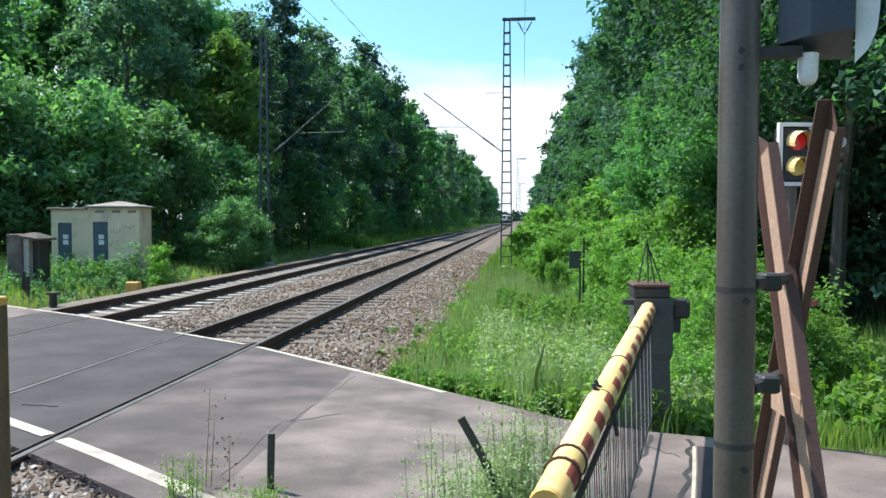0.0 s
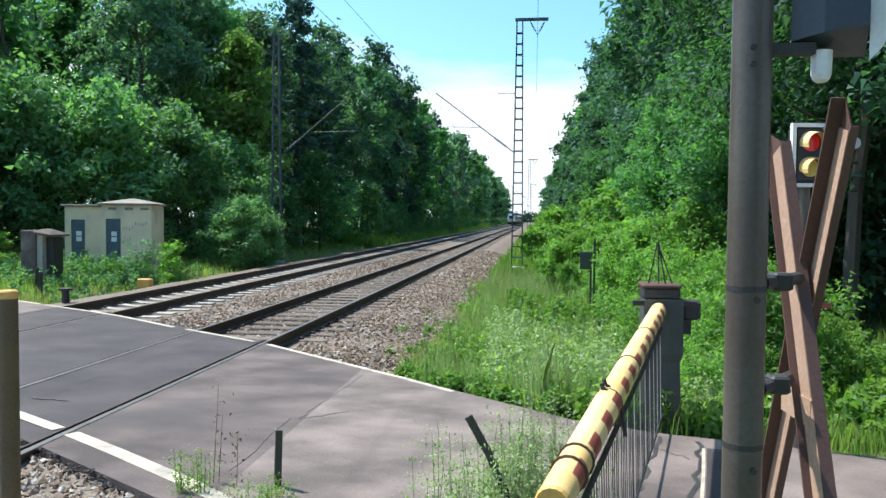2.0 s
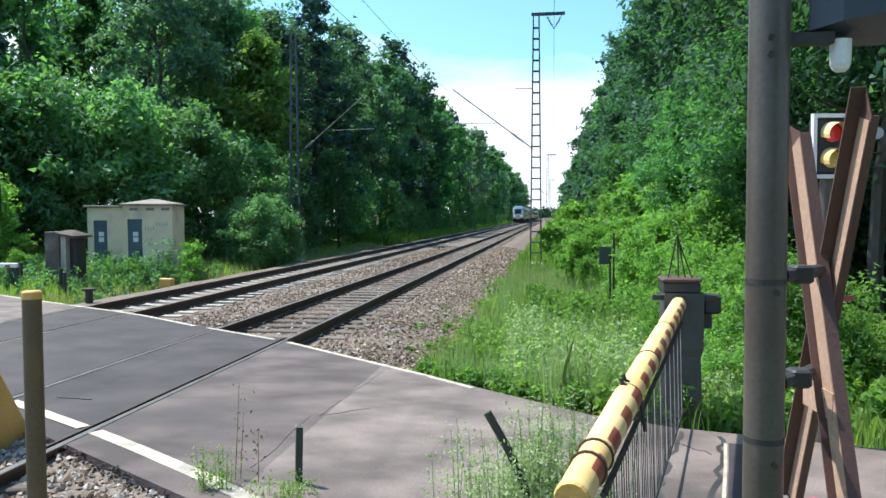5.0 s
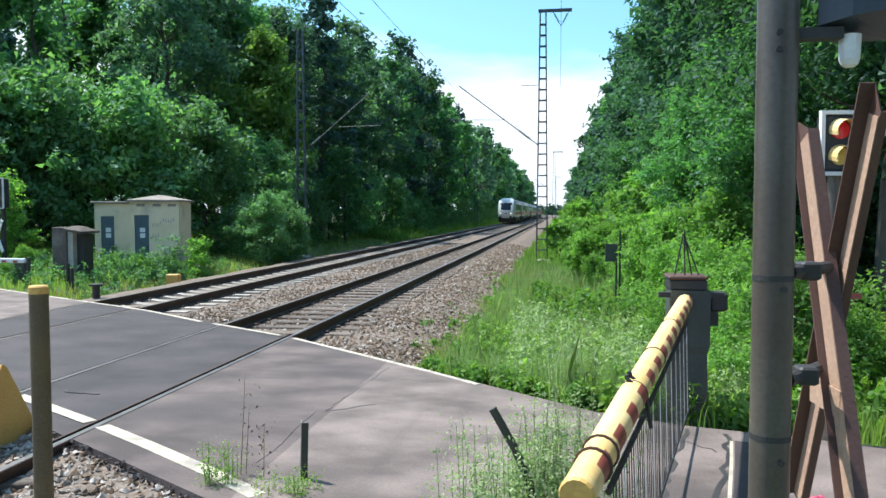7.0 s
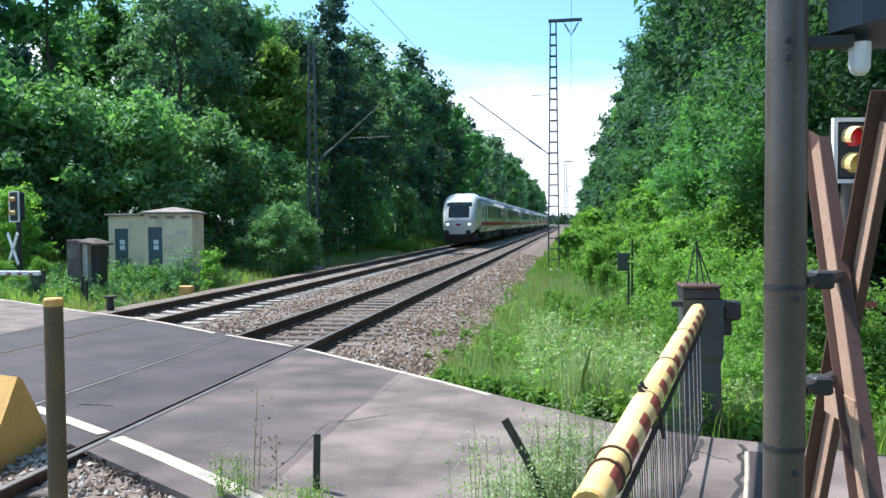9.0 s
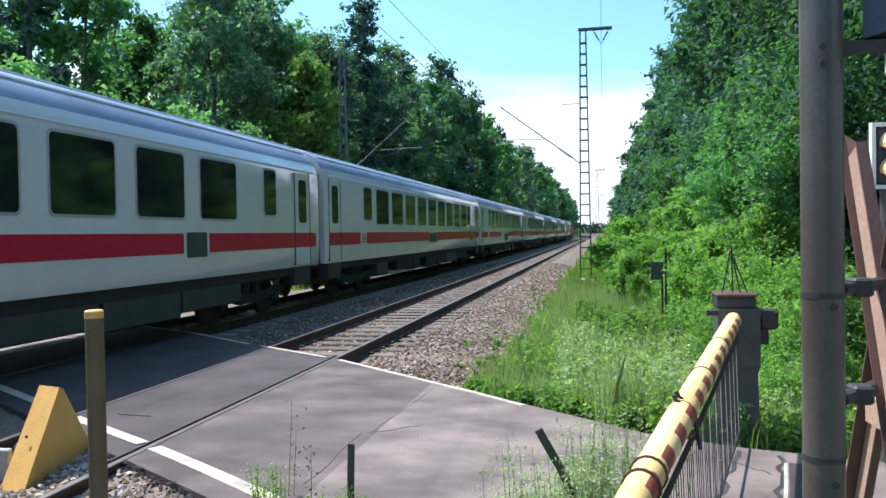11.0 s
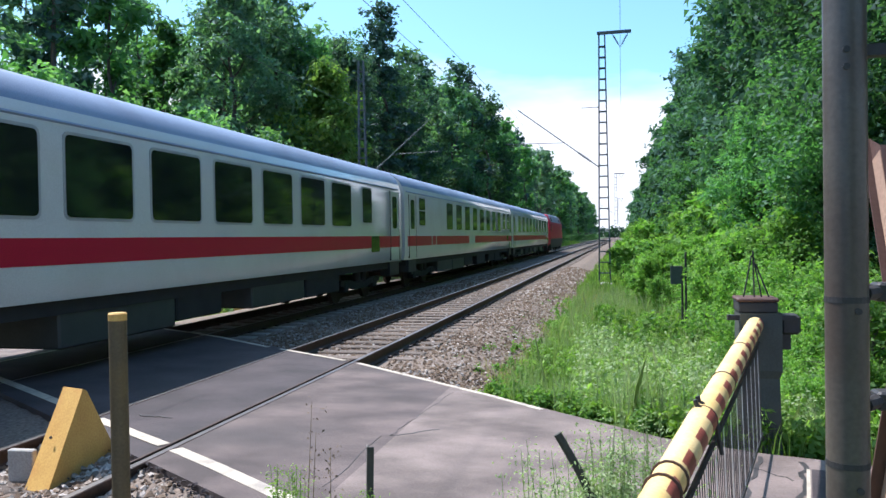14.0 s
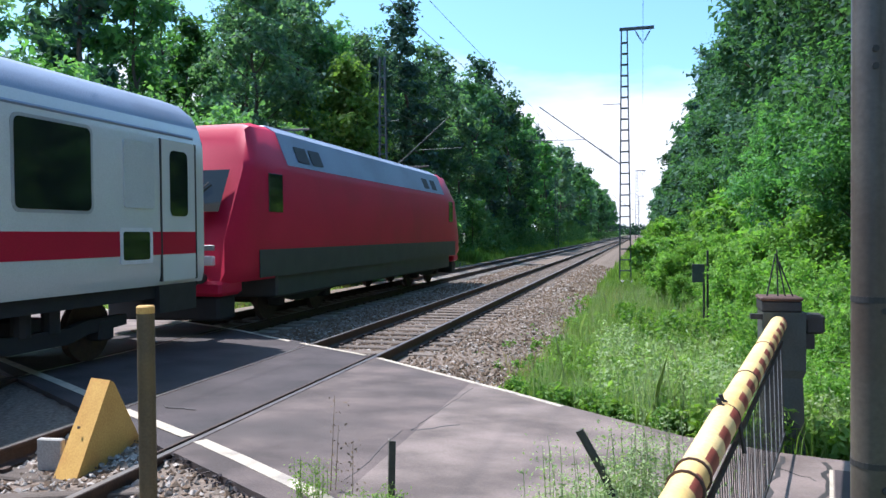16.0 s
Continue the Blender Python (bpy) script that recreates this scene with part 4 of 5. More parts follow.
def build_signals():
    p = thing("signal_post", "grey steel signal post with dark signal head and crossing sign", "signal post", pose(0.722, 2.7, 0))
    g = Geo()
    g.tube((0, 0, -0.3), (0, 0, 4.3), 0.0655, n=28)
    part("shaft", g, POLE_GREY, p, smooth=True)
    for z in (1.52, 0.98):
        g = Geo()
        g.tube((0, 0, z + 0.065), (0, 0, z + 0.085), 0.067, n=28)
        part("clamp_band", g, DARK, p)
    for x, z in ((-0.012, 2.4), (-0.012, 2.345), (0.02, 0.98), (0.018, 1.56)):
        g = Geo()
        g.tube((x, -0.058, z), (x, -0.0705, z), 0.011, n=8)
        part("bolt", g, DARK, p)
    # head seen from the side and behind
    hd = Geo()
    hd.loft([[(0.10, 0.0, z0), (0.20, -0.035, z0 + 0.015), (0.33, -0.02, z0 + 0.03), (0.33, 0.15, z0 - 0.04), (0.14, 0.15, z0 - 0.03)] for z0 in (0.0, 0.62)], 0, True)
    o = part("signal_head", hd, HOUSING_BLUE, p, "dark blue-grey signal head with pale hoods", m=pose(0.03, 0.03, 2.43, 0, 0, -18))
    g = Geo()
    arc = [(0.335, 0.62), (0.405, 0.62), (0.405, 0.10), (0.398, 0.03), (0.375, -0.03), (0.335, -0.075)]
    g.loft([[(x, y, z) for x, z in arc] for y in (0.03, 0.045)], 0, True)
    part("visor", g, WHITE, o, "pale visor edge")
    g = Geo()
    g.loft([[(0.195 + (0.034 + e) * k * math.cos(radians(a)), 0.05 + 0.034 * k * math.sin(radians(a)), z) for a in range(0, 360, 30)] for z, k, e in ((-0.135, 0.45, 0), (-0.127, 0.75, 0), (-0.11, 0.95, 0), (-0.03, 1.0, 0))], 0, True)
    part("hood", g, WHITE, o, "pale lower hood")
    g = Geo()
    g.box(0.0, 0.2, -0.02, 0.03, 2.385, 2.422)
    part("bracket", g, DARK, p)
    g = Geo()
    g.box(0.0, 0.14, -0.02, 0.03, 2.9, 2.935)
    part("bracket", g, DARK, p)

    # tall narrow crossing sign, plane across the road's way
    c_sign = thing("crossing_sign", "weathered red-brown diagonal cross sign of bent steel", "crossing sign", pose(1.03, 3.0, 1.47, 0, 0, -87))
    for s in (-1, 1):
        a, b = (Vector((-0.33, -0.05, -0.86)), Vector((0.20, 0, 0.78))) if s > 0 else (Vector((0.40, -0.045, -0.86)), Vector((-0.33, 0, 0.74)))
        d = (b - a).normalized()
        u = Vector((d.z, 0, -d.x))
        g = Geo()
        yo, w = (0.045, 0.046) if s > 0 else (-0.02, 0.05)
        fwd, back = (0.052, 0.024) if s > 0 else (0.034, 0.038)
        # bent sheet: one flange folded forward, the face, one flange folded back
        prof = [(-w, -fwd), (-w + 0.008, -fwd), (-w + 0.008, -0.004), (w, -0.004), (w, back), (w - 0.008, back), (w - 0.008, 0.004), (-w, 0.004)]
        cut = [0.0, 0.0, 0.0, 0.085, 0.085, 0.085, 0.085, 0.0]
        g.loft([[a + u * x + Vector((0, yo + y, 0)) for x, y in prof], [b - d * c + u * x + Vector((0, yo + y, 0)) for (x, y), c in zip(prof, cut)]], 0, True)
        # dark flanges and tan face: shade and sunlight put into the colours
        arm = part("arm", g, CROSS_RUST, c_sign)
        g = Geo()
        lo, hi = a.lerp(b, 0.01), a.lerp(b, 0.94)
        g.loft([[x + u * e + Vector((0, yo - 0.0045 - f, 0)) for e, f in ((-w + 0.012, 0.0), (-w + 0.012, 0.003), (w - 0.004, 0.003), (w - 0.004, 0.0))] for x in (lo, hi)], 0, True)
        part("face", g, CROSS_PALE, arm, "tan face, sunlight put into its colour")
    g = Geo()
    g.box(-0.08, 0.19, -0.06, -0.042, -0.38, -0.28)
    part("tie_plate", g, CROSS_PALE, c_sign, "pale plate tying the two arms")
    for z in (0.14, -0.23):
        g = Geo()
        g.tube((-0.02, -0.03, z), (0.26, -0.26, z), 0.024, n=8)
        part("bracket", g, DARK, c_sign)
        g = Geo()
        g.box(0.12, 0.2, -0.2, -0.13, z - 0.032, z + 0.032, bev=0.008)
        part("clamp", g, DARK, c_sign)
    # second light signal across the lane
    s2 = thing("light_signal", "black two-lamp crossing signal with white border on grey post", "light signal", pose(2.15, 6.3, 0, 0, 0, 10))
    g = Geo()
    g.tube((0, 0.06, -0.4), (0, 0.06, 2.2), 0.045, n=12)
    part("post", g, POLE_GREY, s2, smooth=True)
    hd = signal_head(s2, 0.24, 0.44, 0.14, ((0.1, RED_LENS), (-0.1, AMBER_LENS)))
    hd.matrix_basis = pose(-0.01, -0.03, 2.35)
    g = Geo()
    g.box(0.05, 0.11, -0.02, 0.04, 1.18, 1.36)
    g.box(0.0, 0.2, -0.02, 0.02, 1.14, 1.18)
    part("reflector", g, BOOM_RED, s2, "small red reflector bracket")
    g = Geo()
    g.tube((0.30, 0.05, 2.45), (0.30, -0.12, 2.44), 0.045, n=12)
    part("side_hood", g, GASKET, s2, "grey tubular lamp hood")

    # far side of the crossing: signal and closed barrier
    s3 = thing("light_signal", "black crossing signal with white border beside the far road", "light signal", pose(-16.25, 20, -0.2, 0, 0, -25))
    g = Geo()
    g.tube((0, 0.08, 0), (0, 0.08, 2.4), 0.07, n=12)
    part("post", g, DARK, s3)
    hd = signal_head(s3, 0.5, 0.85, 0.2, ((0.2, RED_LENS), (-0.2, AMBER_LENS)))
    hd.matrix_basis = pose(0, -0.05, 2.6)
    for s in (-1, 1):
        g = Geo()
        g.box(-0.055, 0.055, -0.015, 0.015, -0.55, 0.55)
        part("cross_arm", g, WHITE, s3, m=pose(-0.1, -0.06, 1.35, 0, s * 33, 0))
    b2 = thing("barrier", "closed white level crossing barrier beyond the tracks", "barrier", pose(-13.95, 17.9, -0.5, 0, 0, -3))
    g = Geo()
    g.box(-0.14, 0.14, -0.12, 0.12, 0, 1.05, bev=0.02)
    part("pillar", g, GREEN_GREY, b2)
    g = Geo()
    g.box(-6.2, 0.25, -0.2, -0.13, 1.02, 1.14, bev=0.015)
    bm_ = part("boom", g, WHITE, b2, "white boom")
    for k in range(18):
        g = Geo()
        g.box(-0.1 - k * 0.34, 0.04 - k * 0.34, -0.206, -0.2, 1.03, 1.09)
        part("boom_patch", g, BOOM_RED, bm_)


def build_barrier():
    b = thing("barrier", "closed yellow and red striped barrier boom with hanging skirt", "barrier")
    P0, P1 = Vector((0.07, 2.5, 0.885)), Vector((1.12, 6.95, 1.02))
    d = (P1 - P0).normalized()
    u = d.cross(Vector((0, 0, 1))).normalized()
    w = u.cross(d)
    n = 16
    LEN = (P1 - P0).length

    def ring(t, r):
        p = P0 + d * t
        return [p + (u * math.cos(a) + w * math.sin(a)) * r for a in (2 * math.pi * (i + 0.5) / n for i in range(n))]
    joint = 1.32
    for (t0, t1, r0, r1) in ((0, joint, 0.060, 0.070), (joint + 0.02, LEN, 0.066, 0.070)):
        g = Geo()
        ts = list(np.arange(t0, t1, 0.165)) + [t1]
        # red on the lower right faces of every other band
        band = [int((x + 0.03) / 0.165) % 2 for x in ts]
        # upper faces stay pale: sun glare over the red, put into the colour
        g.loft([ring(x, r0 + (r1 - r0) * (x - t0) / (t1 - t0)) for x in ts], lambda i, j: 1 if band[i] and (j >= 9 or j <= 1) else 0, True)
        part("boom", g, [BOOM_YEL, BOOM_RED], b, "pale yellow tube with red bands, glare painted pale on top", smooth=True)
    g = Geo()
    g.loft([ring(-0.012, 0.056), ring(0.004, 0.0625)], 0, True)
    part("end_cap", g, YELLOW, b, "tan end cap")
    for t in (0.28, 0.43, joint - 0.01, 2.15, 3.2):
        g = Geo()
        g.loft([ring(t, 0.0725), ring(t + 0.008, 0.0725)], 0, True)
        part("clamp_band", g, CROSS_RUST, b)
    g = Geo()
    p = P0 + d * joint
    for k in (-0.03, 0.05):
        g.tube(p + d * k + w * 0.07 - u * 0.02, p + d * k + w * 0.1 - u * 0.03, 0.012, n=6)
        g.tube(p + d * k - u * 0.075, p + d * k + w * 0.07, 0.012, n=6)
    g.tube(p + u * 0.06, p + u * 0.085 - Vector((0, 0, 0.16)), 0.012, n=6)
    part("joint_clamp", g, DARK, b)
    # skirt of hanging rods between two rails
    g = Geo()
    q0, q1 = P0 + d * 0.35 + u * 0.045 - Vector((0, 0, 0.115)), P1 - d * 0.25 + u * 0.045 - Vector((0, 0, 0.115))
    g.tube(q0, q1, 0.014, n=6)
    part("skirt_rail", g, DARK, b)
    g = Geo()
    r0, r1 = Vector((q0.x + 0.02, q0.y, 0.20)), Vector((q1.x + 0.02, q1.y, 0.14))
    g.tube(r0, r1, 0.011, n=6)
    part("skirt_rail", g, DARK, b)
    rods = 58
    rnd = random.Random(8)
    for k in range(rods):
        f = (k + 0.5) / rods
        a, c = q0.lerp(q1, f), r0.lerp(r1, min(1, f + rnd.uniform(-0.004, 0.004)))
        g = Geo()
        g.tube(a, c, 0.0024, n=4)
        part("skirt_rod", g, GASKET if k % 5 == 0 else DARK, b)
    # machine pillar
    z0 = float(land(1.2, 7.1)) - 0.1
    g = Geo()
    g.loft([[(1.0 + e, 6.95 + e, z), (1.34 - e, 6.95 + e, z), (1.34 - e, 7.3 - e, z), (1.0 + e, 7.3 - e, z)] for z, e in ((z0, 0.0), (0.55, 0.02), (0.62, 0.0), (1.12, 0.0))], 0, True)
    part("pillar", g, GREEN_GREY, b, "grey-green machine pillar")
    g = Geo()
    g.box(0.99, 1.31, 6.96, 7.3, 1.122, 1.215, bev=0.01)
    part("head_box", g, DARK, b)
    g = Geo()
    g.box(0.98, 1.32, 6.95, 7.31, 1.216, 1.25, bev=0.01)
    part("cap", g, CROSS_RUST, b, "faded brown lid")
    g = Geo()
    g.box(0.90, 1.46, 6.98, 7.04, 1.055, 1.10)
    part("pivot_bar", g, DARK, b)
    g = Geo()
    g.box(1.343, 1.50, 7.0, 7.22, 0.93, 1.10, bev=0.02)
    g.box(1.343, 1.42, 7.02, 7.2, 0.8, 0.93)
    part("counterweight", g, DARK, b)
    for a, c in (((1.05, 7.1, 1.25), (1.12, 7.1, 1.62)), ((1.2, 7.1, 1.25), (1.13, 7.1, 1.62)), ((1.26, 7.1, 1.25), (1.15, 7.1, 1.55)), ((1.14, 7.1, 1.25), (1.13, 7.1, 1.66))):
        g = Geo()
        g.tube(a, c, 0.007, n=5)
        part("stay_rod", g, DARK, b)


def build_posts():
    p = thing("bollard", "tall steel bollard with worn yellow paint", "bollard", pose(-3.15, 4.2, -0.35))
    g = Geo()
    g.tube((0, 0, 0), (0, 0, 1.71), 0.056, n=24)
    part("shaft", g, BOLLARD, p, smooth=True)
    g = Geo()
    g.tube((0, 0, 1.672), (0, 0, 1.713), 0.0575, n=24)
    g.tube((0, 0, 1.713), (0, 0, 1.722), 0.0575, 0.05, n=24)
    part("cap", g, YELLOW, p, "yellow painted top")
    g = Geo()
    g.box(-0.075, 0.06, -0.075, -0.05, 0.22, 0.25)
    part("clip", g, CROSS_RUST, p)
    w = thing("wedge_cover", "yellow painted steel wedge cover beside the rail", "wedge cover", pose(-4.46, 5.5, -0.2))
    # triangular prism, thick plate leaning up to a ridge
    g = Geo()
    tri = [(-0.50, -0.05), (0.50, -0.05), (0.03, 0.76), (-0.02, 0.785)]
    g.loft([[(0.0, y, z) for y, z in tri], [(-0.28 + 0.03 * (z > 0), y + 0.07, z) for y, z in tri]], 0, True)
    part("shell", g, YELLOW, w)
    g = Geo()
    g.tube((-0.14, -0.235, 0.42), (-0.14, -0.245, 0.425), 0.012, n=8)
    part("bolt", g, DARK, w)
    k = thing("rail_box", "small pale grey trackside connection box", "junction box", pose(-4.92, 5.3, -0.2, 0, 0, 4))
    g = Geo()
    g.box(-0.12, 0.12, -0.03, 0.03, 0, 0.3, bev=0.01)
    part("box", g, CONCRETE, k)
    k = thing("timber", "dark weathered timber beam lying along the crossing edge", "timber beam", pose(-3.75, 4.85, -0.22, 0, 0, 22))
    g = Geo()
    g.box(-1.1, 0.55, -0.07, 0.07, 0, 0.12, bev=0.012)
    part("beam", g, SLEEPER_WOOD, k)
    s = thing("stub_post", "short dark steel angle post at the road edge", "post", pose(-1.71, 4.9, -0.15, 1, 1.5, 20), group="stub posts")
    g = Geo()
    g.loft([[(-0.024, -0.022, z), (0.02, -0.022, z), (0.02, -0.012, z), (-0.014, -0.012, z), (-0.014, 0.03, z), (-0.024, 0.03, z)] for z in (0, 0.54)], 0, True)
    part("angle_bar", g, STUB, s)
    g = Geo()
    g.box(-0.03, -0.0245, -0.022, 0.028, 0.02, 0.545)
    part("edge_strip", g, ANGLE, s, "pale strip along the bar's left edge")
    s = thing("stub_post", "bent dark steel tube leaning in the weeds", "post", pose(-0.13, 4.3, -0.2), group="stub posts")
    g = Geo()
    pts = [(0, 0, 0), (0, 0, 0.36), (-0.025, 0, 0.48), (-0.11, 0, 0.67), (-0.235, 0, 0.89)]
    for a, c in zip(pts, pts[1:]):
        g.tube(a, c, 0.024, n=10)
    part("tube", g, STUB, s, smooth=True)
    f = thing("litter", "crumpled pink plastic scrap lying on the asphalt", "litter", pose(1.58, 4.86, 0.001, 0, 0, 25))
    g = Geo()
    rnd = random.Random(6)
    g.loft([[(r * math.cos(a) * 1.5 * rnd.uniform(0.7, 1.2), r * math.sin(a) * rnd.uniform(0.7, 1.2), z * rnd.uniform(0.8, 1.15)) for a in (2 * math.pi * i / 9 for i in range(9))] for r, z in ((0.045, 0.0), (0.06, 0.02), (0.05, 0.05), (0.02, 0.075))], 0, True)
    part("scrap", g, PINK, f)
    m = thing("marker_sign", "small grey sign plate on a thin dark post", "sign", pose(1.26, 16, -0.45))
    g = Geo()
    g.tube((0, 0, 0), (0, 0, 1.9), 0.022, n=8)
    g.tube((-0.07, 0.03, 0), (-0.07, 0.03, 1.6), 0.022, n=8)
    part("post", g, DARK, m)
    g = Geo()
    g.box(-0.3, -0.06, -0.01, 0.015, 1.25, 1.62, bev=0.006)
    part("plate", g, GREEN_GREY, m, "blank grey plate")


CABINET_WORN = mat("worn_cabinet", (0.14, 0.115, 0.10), (0.075, 0.058, 0.05), 3, 0.9, 0.3, stain=(0.28, 0.25, 0.23), stain_scale=1.4, stain_amt=0.6)
# tan taken from the sign's sunlit faces
CROSS_PALE = mat("cross_lit_tan", (0.44, 0.29, 0.20), (0.34, 0.21, 0.15), 3, 0.65, 0.2)
BOLLARD = mat("bollard_worn", (0.135, 0.098, 0.048), (0.09, 0.068, 0.036), 3, 0.65, 0.2, stain=(0.19, 0.125, 0.04), stain_scale=1.8, stain_amt=0.6)
ANGLE = mat("angle_steel", (0.30, 0.27, 0.21), (0.16, 0.14, 0.11), 6, 0.55, 0.2)
PINK = mat("pink_plastic", (0.62, 0.09, 0.16), (0.5, 0.07, 0.12), 12, 0.5, 0.2)
STUB = mat("stub_steel", (0.06, 0.06, 0.045), (0.04, 0.045, 0.035), 6, 0.75, 0.3, stain=(0.09, 0.06, 0.035))
build_overhead()
build_huts()
build_signals()
build_barrier()
build_posts()


# ---- road wear: cracks, joints; a darker strip ----
def crack(pts, w, label="tar-filled crack in the asphalt", m=None, jag=0.03, z=0.003):
    rnd = random.Random(int(abs(pts[0][0]) * 100))
    P = []
    for (x0, y0), (x1, y1) in zip(pts, pts[1:]):
        for i in range(6):
            t = i / 6
            P.append((x0 + (x1 - x0) * t + rnd.uniform(-jag, jag), y0 + (y1 - y0) * t + rnd.uniform(-jag, jag)))
    P.append(pts[-1])
    line_on_road(P, w, "road_crack", m or TAR, z, label)


def build_road_wear():
    crack([(1.09, 6.5), (0.86, 5.7), (0.68, 4.97), (0.5, 4.2)], 0.035)
    crack([(1.38, 6.4), (1.25, 5.8), (1.03, 5.0), (0.9, 4.3)], 0.04)
    crack([(0.92, 6.2), (1.2, 5.9)], 0.012)
    crack([(-2.1, 6.6), (-2.02, 7.4), (-1.95, 8.6)], 0.005)
    crack([(-2.1, 6.6), (-1.7, 6.9)], 0.02)
    crack([(-2.15, 6.55), (-2.16, 5.15)], 0.006)
    crack([(-5.0, 6.95), (-4.55, 6.9)], 0.02)
    g = [(1.40, 6.2), (1.27, 5.6), (1.13, 5.0), (0.95, 4.2)]
    line_on_road([(x + 0.07, y) for x, y in g], 0.15, "road_strip", ASPHALT_DARK, 0.0025, "narrow darker strip along the asphalt")
    line_on_road([(x - 0.03, y) for x, y in g], 0.025, label="thin worn white line beside the darker strip")


def build_stones():
    rng = np.random.default_rng(2)
    n = 29000
    zone = rng.random(n)
    x = np.where(zone < 0.42, rng.uniform(-3.7, -1.7, n), np.where(zone < 0.62, rng.uniform(-7.3, -6.0, n), np.where(zone < 0.80, rng.uniform(-5.3, -4.0, n), rng.uniform(-5.6, -1.9, n))))
    y = np.where(zone < 0.80, 8.5 + 40 * rng.random(n) ** 2.0, rng.uniform(2.2, 6.2, n))
    k = (off_road(x, y) > 0.03)
    x, y = x[k], y[k]
    n = len(x)
    z = bed_z(x, y) + rng.uniform(-0.005, 0.02, n)
    s = rng.uniform(0.018, 0.042, n) * np.where(y > 25, 1.5, 1.0)
    base = np.array([[1, 0, 0], [0, 1, 0], [-1, 0, 0], [0, -1, 0], [0, 0, 1], [0, 0, -1]], float)
    V = base[None] * rng.uniform(0.6, 1.3, (n, 6, 1)) + rng.normal(size=(n, 6, 3)) * 0.22
    a = rng.random(n) * 6.283
    c, sn = np.cos(a), np.sin(a)
    V = np.stack([V[..., 0] * c[:, None] - V[..., 1] * sn[:, None], V[..., 0] * sn[:, None] + V[..., 1] * c[:, None], V[..., 2] * 0.75], -1) * s[:, None, None]
    V += np.stack([x, y, z], 1)[:, None]
    tri = np.array([[0, 1, 4], [1, 2, 4], [2, 3, 4], [3, 0, 4], [1, 0, 5], [2, 1, 5], [3, 2, 5], [0, 3, 5]])
    q = V[:, tri].reshape(-1, 3)
    mi = np.repeat(np.where((y > 8) & (rng.random(n) < 0.55), 1, rng.integers(0, 3, n)), 8)
    tagged(new("ballast_stones", cloud("ballast_stones", q, 3, [STONE, STONE_B, STONE_C], mi)), "loose grey and brown ballast stones", "stones", kind="stuff")


def build_crumbs():
    rng = np.random.default_rng(31)
    n = 280
    x = rng.uniform(-5.2, -1.9, n)
    y = near_edge(x) - 0.36 - np.abs(rng.normal(size=n)) * 0.05
    s = rng.uniform(0.007, 0.02, n)
    z = np.maximum(bed_z(x, y), -0.13 - (near_edge(x) - 0.36 - y) * 0.5) + rng.uniform(0.0, 0.07, n) * (near_edge(x) - y < 0.45)
    base = np.array([[1, 0, 0], [0, 1, 0], [-1, 0, 0], [0, -1, 0], [0, 0, 0.6], [0, 0, -0.6]], float)
    V = (base[None] * rng.uniform(0.6, 1.5, (n, 6, 1)) + rng.normal(size=(n, 6, 3)) * 0.25) * s[:, None, None]
    V += np.stack([x, y, z], 1)[:, None]
    tri = np.array([[0, 1, 4], [1, 2, 4], [2, 3, 4], [3, 0, 4], [1, 0, 5], [2, 1, 5], [3, 2, 5], [0, 3, 5]])
    tagged(new("asphalt_crumbs", cloud("asphalt_crumbs", V[:, tri].reshape(-1, 3), 3, [ASPHALT_DARK])), "dark crumbled asphalt along the crossing edge", "rubble", kind="stuff")


STONE_B = mat("ballast_stone_brown", (0.21, 0.145, 0.095), (0.12, 0.082, 0.055), 9, 0.9, 0.4)
STONE_C = mat("ballast_stone_pale", (0.46, 0.41, 0.36), (0.35, 0.305, 0.265), 9, 0.85, 0.4)
build_road_wear()
build_stones()
build_crumbs()


# ---- plants ----
RNG = np.random.default_rng(7)


def leaves(centres, radii, per, size, rng, droop=0.3, long=1.6, three=False):
    """Quads scattered in balls round the centres, mostly near each ball's outside."""
    n = len(centres) * per
    c = np.repeat(np.asarray(centres), per, 0)
    r = np.repeat(np.asarray(radii), per)[:, None]
    d = rng.normal(size=(n, 3))
    sq_ = np.repeat(rng.uniform(0.6, 1.5, (len(centres), 3)), per, 0) * np.array([1, 1, 0.75])
    p = c + d * r * 0.52 * sq_
    d /= np.linalg.norm(d, axis=1)[:, None]
    nrm = d * 0.7 + rng.normal(size=(n, 3)) * 0.6 + np.array([0, 0, 0.7])
    nrm /= np.linalg.norm(nrm, axis=1)[:, None]
    t = np.cross(nrm, rng.normal(size=(n, 3)))
    t /= np.linalg.norm(t, axis=1)[:, None]
    b = np.cross(nrm, t)
    s = size * (0.6 + 0.8 * rng.random((n, 1)))
    t, b = t * s * long / 2, b * s / 2
    q = np.stack([p - t, p - t * 0.1 - b, p + t, p - t * 0.1 + b], 1)
    q[:, 2, 2] -= droop * s[:, 0]
    if three:
        q = q[:, [0, 1, 2]] + np.stack([b * 0.0, -b * 0.5, b * 0.9], 1)
    return q.reshape(-1, 3)


def limb_path(rng, p, d, length, n=5, wobble=0.25):
    pts = [Vector(p)]
    d = Vector(d).normalized()
    for _ in range(n):
        d = (d + Vector(rng.normal(size=3)) * wobble + Vector((0, 0, 0.08))).normalized()
        pts.append(pts[-1] + d * length / n)
    return pts


